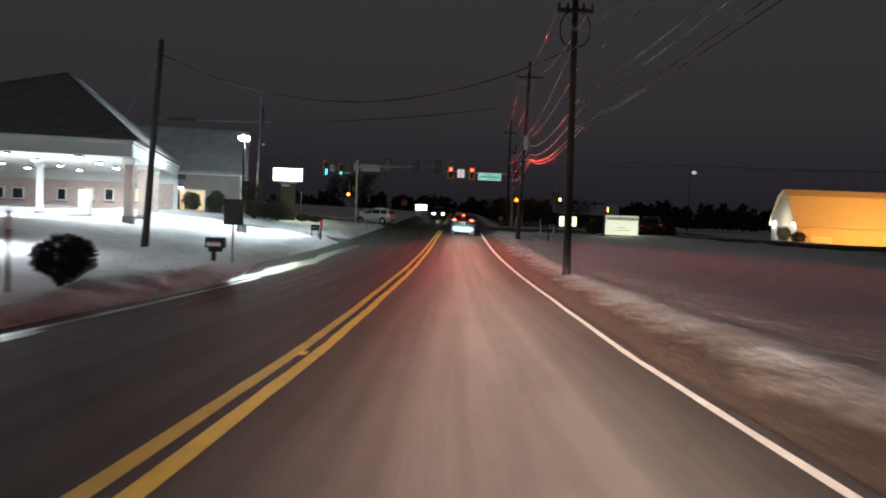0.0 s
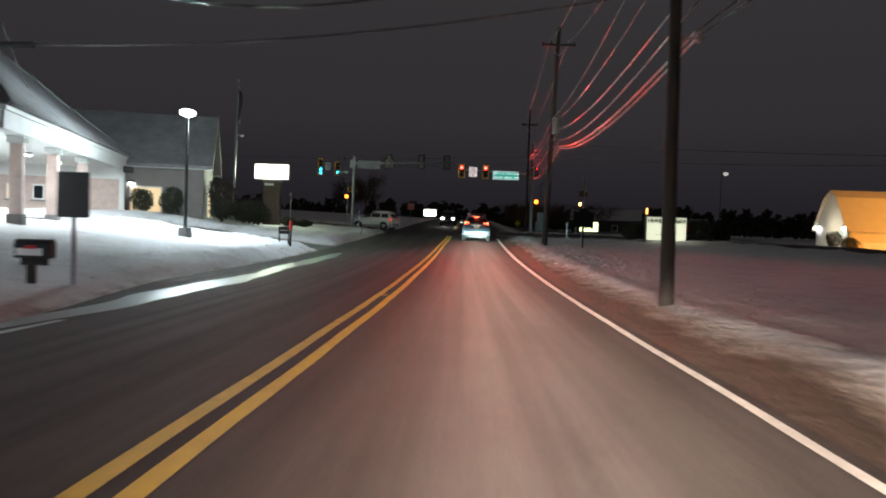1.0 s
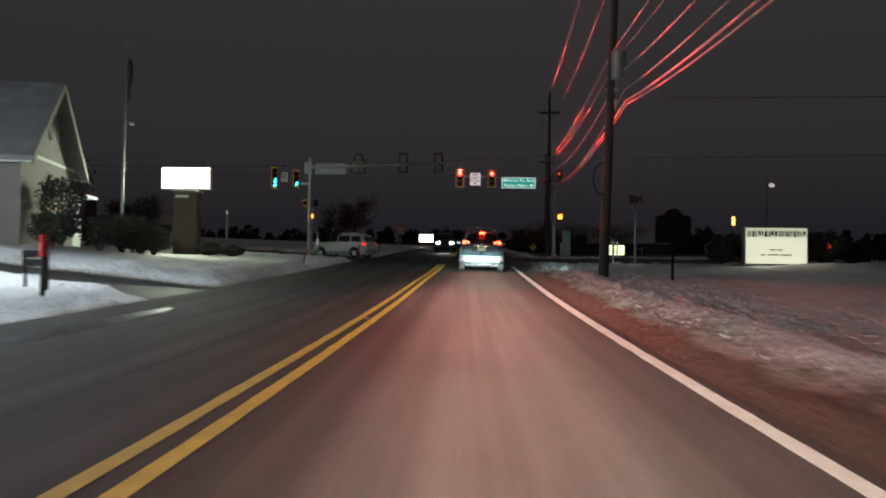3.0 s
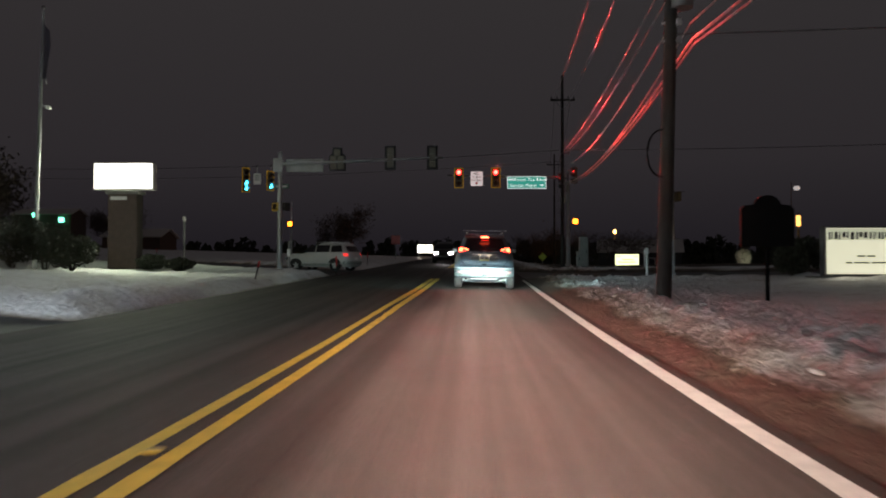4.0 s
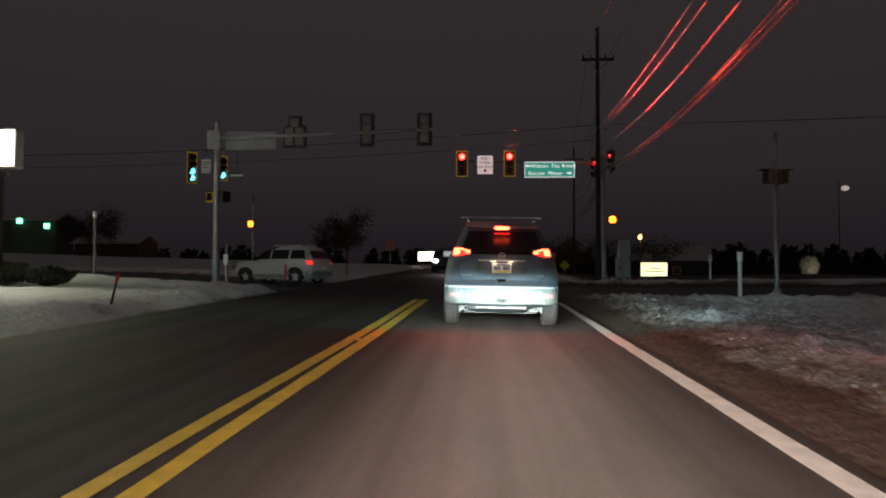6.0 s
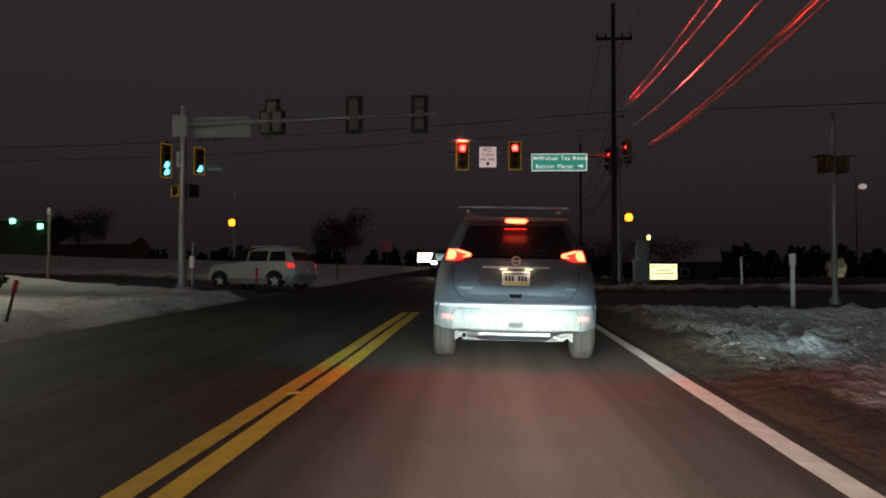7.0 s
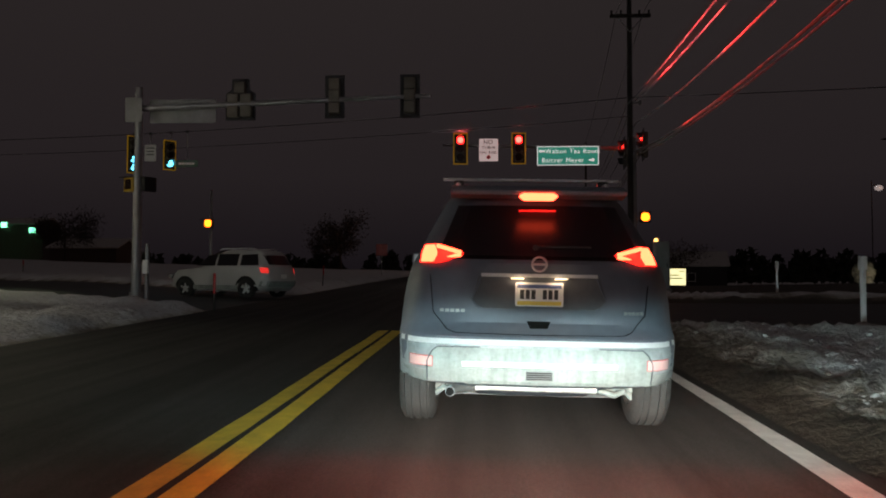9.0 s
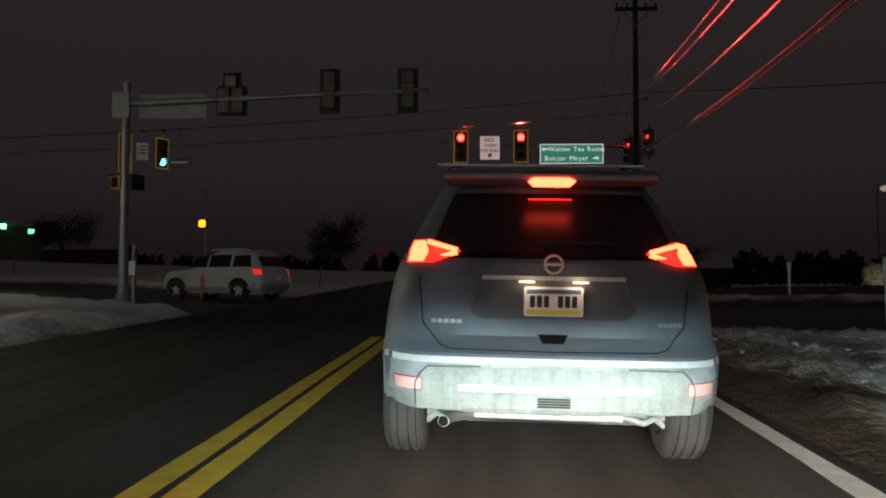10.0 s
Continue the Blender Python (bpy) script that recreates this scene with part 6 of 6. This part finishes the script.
def plain_car(name, at, turn, paint, label, heads, tails):
    ob = thing(name, at, label, "car", turn=turn)
    half = lambda z: table(W_HALF, z)
    part("body", shell([0.25, 0.4, 0.45, 0.6, 0.8, 0.9, 1.05, 1.12, 1.2, 1.4, 1.6, 1.74, 1.8], W_REAR, W_HALF, W_FRONT), paint, ob, smooth_angle=35)
    for s in (-1, 1):
        for o in ([(0.45, 1.2), (1.25, 1.2), (1.25, 1.6), (0.6, 1.62)], [(1.38, 1.2), (2.3, 1.2), (2.3, 1.64), (1.38, 1.64)], [(2.4, 1.2), (3.25, 1.2), (2.75, 1.6), (2.4, 1.64)]):
            part("side_window", side_patch(o, half, s), M_REAR_GLASS, ob)
        part("sill_trim", box(s * 0.91 - 0.02, s * 0.91 + 0.02, 1.25, 3.35, 0.32, 0.48, 0.01), M_CLADDING, ob)
        for yy in (0.95, 3.75):
            # Dark plate on the uncut flank stands in for the arch's shaded hollow
            o = [(yy + 0.46 * math.cos(a), 0.36 + 0.46 * math.sin(a)) for a in np.linspace(0, math.pi, 11)]
            part("arch_shade_plate", side_patch([(yy - 0.46, 0.26)][::-1] + o + [(yy - 0.46, 0.26), (yy + 0.46, 0.26)][:1], half, s, 0.024), M_DARK, ob)
        part("tail_lamp", rear_patch(np.linspace(0.92, 1.12, 4), (lambda z: 0.72) if s > 0 else (lambda z: -0.88), (lambda z: 0.88) if s > 0 else (lambda z: -0.72), 0.02, 4, rear=W_REAR, half=W_HALF), M_TAIL_DIM if tails else M_UNLIT, ob)
        part("headlamp", box(s * 0.62 - 0.17, s * 0.62 + 0.17, 4.55, 4.72, 0.72, 0.90, 0.04), M_HEADLAMP if heads else M_SIGN_BACK, ob)
        for yy in (0.95, 3.75):
            wheel(ob, s * 0.84, yy, 0.36, 0.23, M_SILVER)
        part("roof_rail", pipe([(s * 0.55, 0.8, 1.79), (s * 0.56, 0.9, 1.84), (s * 0.56, 2.3, 1.84), (s * 0.55, 2.45, 1.79)], 0.02, 8), M_SILVER, ob)
    part("rear_window", rear_patch(np.linspace(1.22, 1.58, 5), lambda z: -0.62, lambda z: 0.62, 0.008, 8, rear=W_REAR, half=W_HALF), M_REAR_GLASS, ob)
    screen = prism([(-0.66, 1.22), (0.66, 1.22), (0.58, 1.6), (-0.58, 1.6)], 0.02, "y", 0)
    for v in screen.verts:
        v.co.y += 5.12 - 1.44 * v.co.z
    part("windscreen", screen, M_REAR_GLASS, ob)
    part("rear_bumper", rear_patch(np.linspace(0.42, 0.62, 4), lambda z: -0.9, lambda z: 0.9, 0.03, 12, rear=W_REAR, half=W_HALF), M_CLADDING, ob)
    part("number_plate", box(-0.15, 0.15, -0.0, 0.02, 0.72, 0.87), M_PLATE, ob)
    part("grille", box(-0.4, 0.4, 4.72, 4.79, 0.55, 0.72, 0.02), M_DARK, ob)
    m = ob.matrix_basis
    if heads:
        lamp("oncoming_headlight", "SPOT", tuple(m @ Vector((0, 4.85, 0.8))), 120, (1.0, 0.95, 0.9), tuple(m @ Vector((0, 14, 0.2))), 0.1, 90, 0.8)
    return ob


# a car on the crossing street, turning away, and one waiting on the far side
sx, sy = -6.7, 78.8
suv = plain_car("silver_suv", (sx, sy, ground_base(sx - 2.0, sy + 1.0) + 0.03), 67.0, M_CAR_WHITE, "silver SUV driving off along the side street", False, True)
suv.scale = (0.97, 0.97, 0.92)
plain_car("parked_car", (17.4, 66.0, support(17.4, 67.5) - 0.02), -18.0, M_CAR_DARK, "dark parked car with red tail lamps lit beside shrubs", False, True)
ox = -2.3
plain_car("waiting_car", (ox - 0.0, 102.6, grade(102.6) - 0.04), 180.0, M_CAR_DARK, "dark car waiting with bright headlights on", True, False)


# ---- plants and snow ---------------------------------------------------------------------------
def leaf_cloud(count, size, shape, seed):
    """Many small two-triangle leaves scattered through a volume; shape(rnd) gives a point."""
    rnd = random.Random(seed)
    verts, faces = [], []
    for _ in range(count):
        p = Vector(shape(rnd))
        e = Euler((rnd.uniform(0, 6.3), rnd.uniform(0, 6.3), rnd.uniform(0, 6.3))).to_matrix()
        s = size * rnd.uniform(0.6, 1.4)
        i = len(verts)
        verts += [p + e @ Vector(v) * s for v in ((-0.5, 0, 0), (0, -0.28, 0.1), (0.5, 0, 0), (0, 0.28, 0.1))]
        faces += [(i, i + 1, i + 2), (i, i + 2, i + 3)]
    me = bpy.data.meshes.new("leaves")
    me.from_pydata(verts, [], faces)
    return me


def shrub(x, y, w, d, h, label, seed, mat=M_LEAF, count=1500, size=0.09, foot=1.0):
    z = support(x, y) - 0.05
    ob = thing("shrub", (x, y, z), label, "shrub", "shrubs")
    rnd = random.Random(seed)
    bm = bmesh.new()
    for k in range(9):
        a = rnd.uniform(0, 6.28)
        tip = Vector((math.cos(a) * w * 0.4 * rnd.random(), math.sin(a) * d * 0.4 * rnd.random(), h * rnd.uniform(0.6, 0.9)))
        pipe([(0.05 * math.cos(a), 0.05 * math.sin(a), 0), tip * 0.5 + Vector((0, 0, 0.05)), tip], 0.02, 5, bm)
    part("woody_stem", bm, M_TWIG, ob)

    def shape(r):
        while True:
            u, v, t = r.uniform(-1, 1), r.uniform(-1, 1), r.uniform(-1, 1)
            q = u * u + v * v + t * t
            lump = 0.82 + 0.25 * noise.noise(Vector((u * 2.2, v * 2.2, t * 2.2 + seed)))
            if 0.12 < q < lump * lump:
                k = foot + (1 - foot) * min(1.0, (t + 1) * 0.8)
                return (u * w / 2 * k, v * d / 2 * k, h * 0.54 + t * h * 0.5)
    me = leaf_cloud(count, size, shape, seed)
    me.materials.append(mat)
    o = new("foliage", me)
    o.parent = ob
    return ob


shrub(-8.0, 11.2, 1.55, 1.35, 1.12, "rounded grey-brown twiggy shrub on the snowy verge", 3, material("frosted_twigs", (0.075, 0.07, 0.068), 0.85, vary=0.35, scale=7), 6500, 0.06, foot=0.45)
for i, (x, y, w, h) in enumerate(((-18.9, 50.6, 1.6, 1.7), (-17.3, 50.9, 1.7, 1.9), (-15.2, 53.5, 1.9, 1.5), (-14.6, 56.0, 2.2, 1.6), (-14.9, 58.6, 2.6, 1.8), (-15.4, 61.4, 2.8, 1.9), (-15.9, 64.2, 2.6, 1.6), (-18.6, 68.0, 2.8, 1.7), (-17.6, 66.9, 2.0, 1.3), (-14.5, 68.6, 1.6, 0.8), (-13.4, 68.9, 1.8, 0.7))):
    shrub(x, y, w, w, h, "dark evergreen shrub in a snowy bed", 20 + i, count=1800, size=0.12)
shrub(-15.8, 55.3, 2.3, 1.6, 3.0, "tall bare arching shrub against the gable wall", 51, M_TWIG, 2600, 0.12)
for i, (x, y, w, h) in enumerate(((11.6, 62.6, 1.6, 1.3), (16.5, 62.5, 2.6, 1.9), (18.2, 63.2, 1.8, 1.4), (12.4, 63.6, 2.0, 1.6))):
    shrub(x, y, w, w, h, "dark rounded shrub beside the lit board", 70 + i, count=1800, size=0.12)
shrub(23.0, 100.0, 1.5, 1.3, 1.8, "pale tall grass clump lit from below", 90, material("dry_grass", (0.3, 0.28, 0.2), 0.8, vary=0.3), 1800, 0.14)
for i, (x, y, w, h) in enumerate(((46.2, 104.8, 2.4, 2.6), (48.6, 105.6, 2.6, 2.0))):
    shrub(x, y, w, w, h, "dark shrub in front of the barn's end wall", 80 + i, count=1500, size=0.16)
lamp("garden_spot", "SPOT", (22.8, 98.6, ground_z(22.8, 98.6) + 0.25), 40, (0.95, 1.0, 0.9), (23.0, 100.0, ground_z(23.0, 100.0) + 0.9), 0.1, 80, 0.6)


def tree(x, y, h, w, seed, label, conifer=False):
    z = support(x, y) - 0.3
    ob = thing("tree", (x, y, z), label, "tree", "trees")
    rnd = random.Random(seed)
    bm = bmesh.new()
    pipe([(0, 0, 0), (0.03 * h * rnd.uniform(-1, 1), 0, h * 0.4), (0, 0, h * 0.85)], 0.02 * h, 8, bm)
    for v in bm.verts:
        k = v.co.z / h
        v.co.x *= 1.2 - k
        v.co.y *= 1.2 - k
    tips = []
    for k in range(14):
        a, b = rnd.uniform(0, 6.28), rnd.uniform(0.25, 0.75)
        r = w * 0.5 * ((1.05 - b) if conifer else rnd.uniform(0.6, 1.0))
        tip = Vector((math.cos(a) * r, math.sin(a) * r, h * (b + (0.02 if conifer else 0.2))))
        pipe([(0, 0, h * b), tip * 0.5 + Vector((0, 0, h * b * 0.5 + 0.1)), tip], 0.006 * h, 5, bm)
        tips.append(tip)
    part("trunk", bm, M_TWIG, ob)

    def shape(r):
        if conifer:
            t = r.random() ** 1.4
            rad = w * 0.5 * (1 - t) * (0.6 + 0.4 * abs(math.sin(t * 26))) * r.random() ** 0.4
            a = r.uniform(0, 6.28)
            return (rad * math.cos(a), rad * math.sin(a), h * (0.08 + 0.92 * t))
        c = r.choice(tips)
        return tuple(c * r.uniform(0.75, 1.08) + Vector((r.gauss(0, w * 0.09), r.gauss(0, w * 0.09), r.gauss(0, h * 0.06))))
    me = leaf_cloud(6500 if conifer else 3600, (0.042 if conifer else 0.032) * h, shape, seed)
    me.materials.append(M_LEAF if conifer else M_TWIG)
    o = new("crown", me)
    o.parent = ob
    return ob


for i, (x, y, h, w, c) in enumerate(((-20.5, 165, 8.5, 6.5, False), (-54, 150, 7, 8, False), (-60, 162, 7.5, 8, False), (9.5, 150, 5.5, 6, False), (15, 152, 6.5, 8, False), (24, 152, 6.0, 9, False), (-30, 205, 10, 9, False), (-26, 72, 7, 5, False), (-30, 78, 8, 6, False))):
    tree(x, y, h, w, 100 + i, "dark evergreen tree against the night sky" if c else "bare dark tree against the night sky", c)


def far_woods():
    rnd = random.Random(9)
    trees = []
    for _ in range(650):
        a = rnd.uniform(-0.95, 0.95)
        d = rnd.uniform(260, 340)
        trees.append((math.sin(a) * d * 1.1, math.cos(a) * d + 20, rnd.uniform(7, 13)))

    def shape(r):
        x, y, h = r.choice(trees)
        t = r.random()
        rad = h * 0.32 * (1 - 0.75 * t) * r.random() ** 0.5
        b = r.uniform(0, 6.28)
        return (x + rad * math.cos(b), y + rad * math.sin(b), grade(400) - 2.5 + 0.72 * h * t)
    me = leaf_cloud(52000, 2.0, shape, 5)
    me.materials.append(M_LEAF)
    tagged(new("far_woods", me), "dark line of distant woods along the horizon", "woods", kind="stuff")


far_woods()


def scatter(name, label, count, seed, mat, place, size):
    """Many small lumps of one kind on the ground, joined; place(rnd) gives x and y."""
    rnd = random.Random(seed)
    verts, faces = [], []
    src = bmesh.new()
    bmesh.ops.create_icosphere(src, subdivisions=1, radius=1)
    sv = [v.co.copy() for v in src.verts]
    sf = [[v.index for v in f.verts] for f in src.faces]
    src.free()
    for k in range(count):
        x, y = place(rnd)
        if verge(x, y) < 0.5:
            continue
        s = size(rnd)
        e = Euler((rnd.uniform(-0.4, 0.4), rnd.uniform(-0.4, 0.4), rnd.uniform(0, 6))).to_matrix()
        i = len(verts)
        k3 = Vector((rnd.uniform(0.8, 1.9), rnd.uniform(0.8, 1.5), rnd.uniform(0.3, 0.6)))
        base = Vector((x, y, ground_z(x, y) - s * 0.05))
        verts += [base + s * (e @ Vector((v.x * k3.x, v.y * k3.y, v.z * k3.z)) * rnd.uniform(0.7, 1.2)) for v in sv]
        faces += [[j + i for j in f] for f in sf]
    me = bpy.data.meshes.new(name)
    me.from_pydata(verts, [], faces)
    me.polygons.foreach_set("use_smooth", [True] * len(faces))
    me.materials.append(mat)
    tagged(new(name, me), label, "snow", kind="stuff")


def verge_spot(rnd):
    y = rnd.uniform(-6, 96)
    c = crown(y)
    if rnd.random() < 0.66:
        return c + 4.2 + rnd.random() ** 1.5 * 2.6, y
    return c - 5.5 + 1.6 * (1 - smooth(14, 26, y)) - rnd.random() ** 1.8 * 2.2, y


def ridge_spot(rnd):
    y = 29 + 41 * rnd.random()
    return crown(y) + 4.75 + rnd.random() ** 1.3 * 2.6 + 0.4 * noise.noise(Vector((0, y * 0.4, 2))), y


scatter("dirty_ice_lumps", "broken lumps of muddy ice along the verges", 420, 12, M_CLOD, verge_spot, lambda r: 0.012 + 0.035 * r.random() ** 3)
scatter("snow_lumps", "crusted lumps of ploughed snow beside the road", 900, 31, M_SNOW_CLOD, ridge_spot, lambda r: 0.01 + 0.045 * r.random() ** 3)
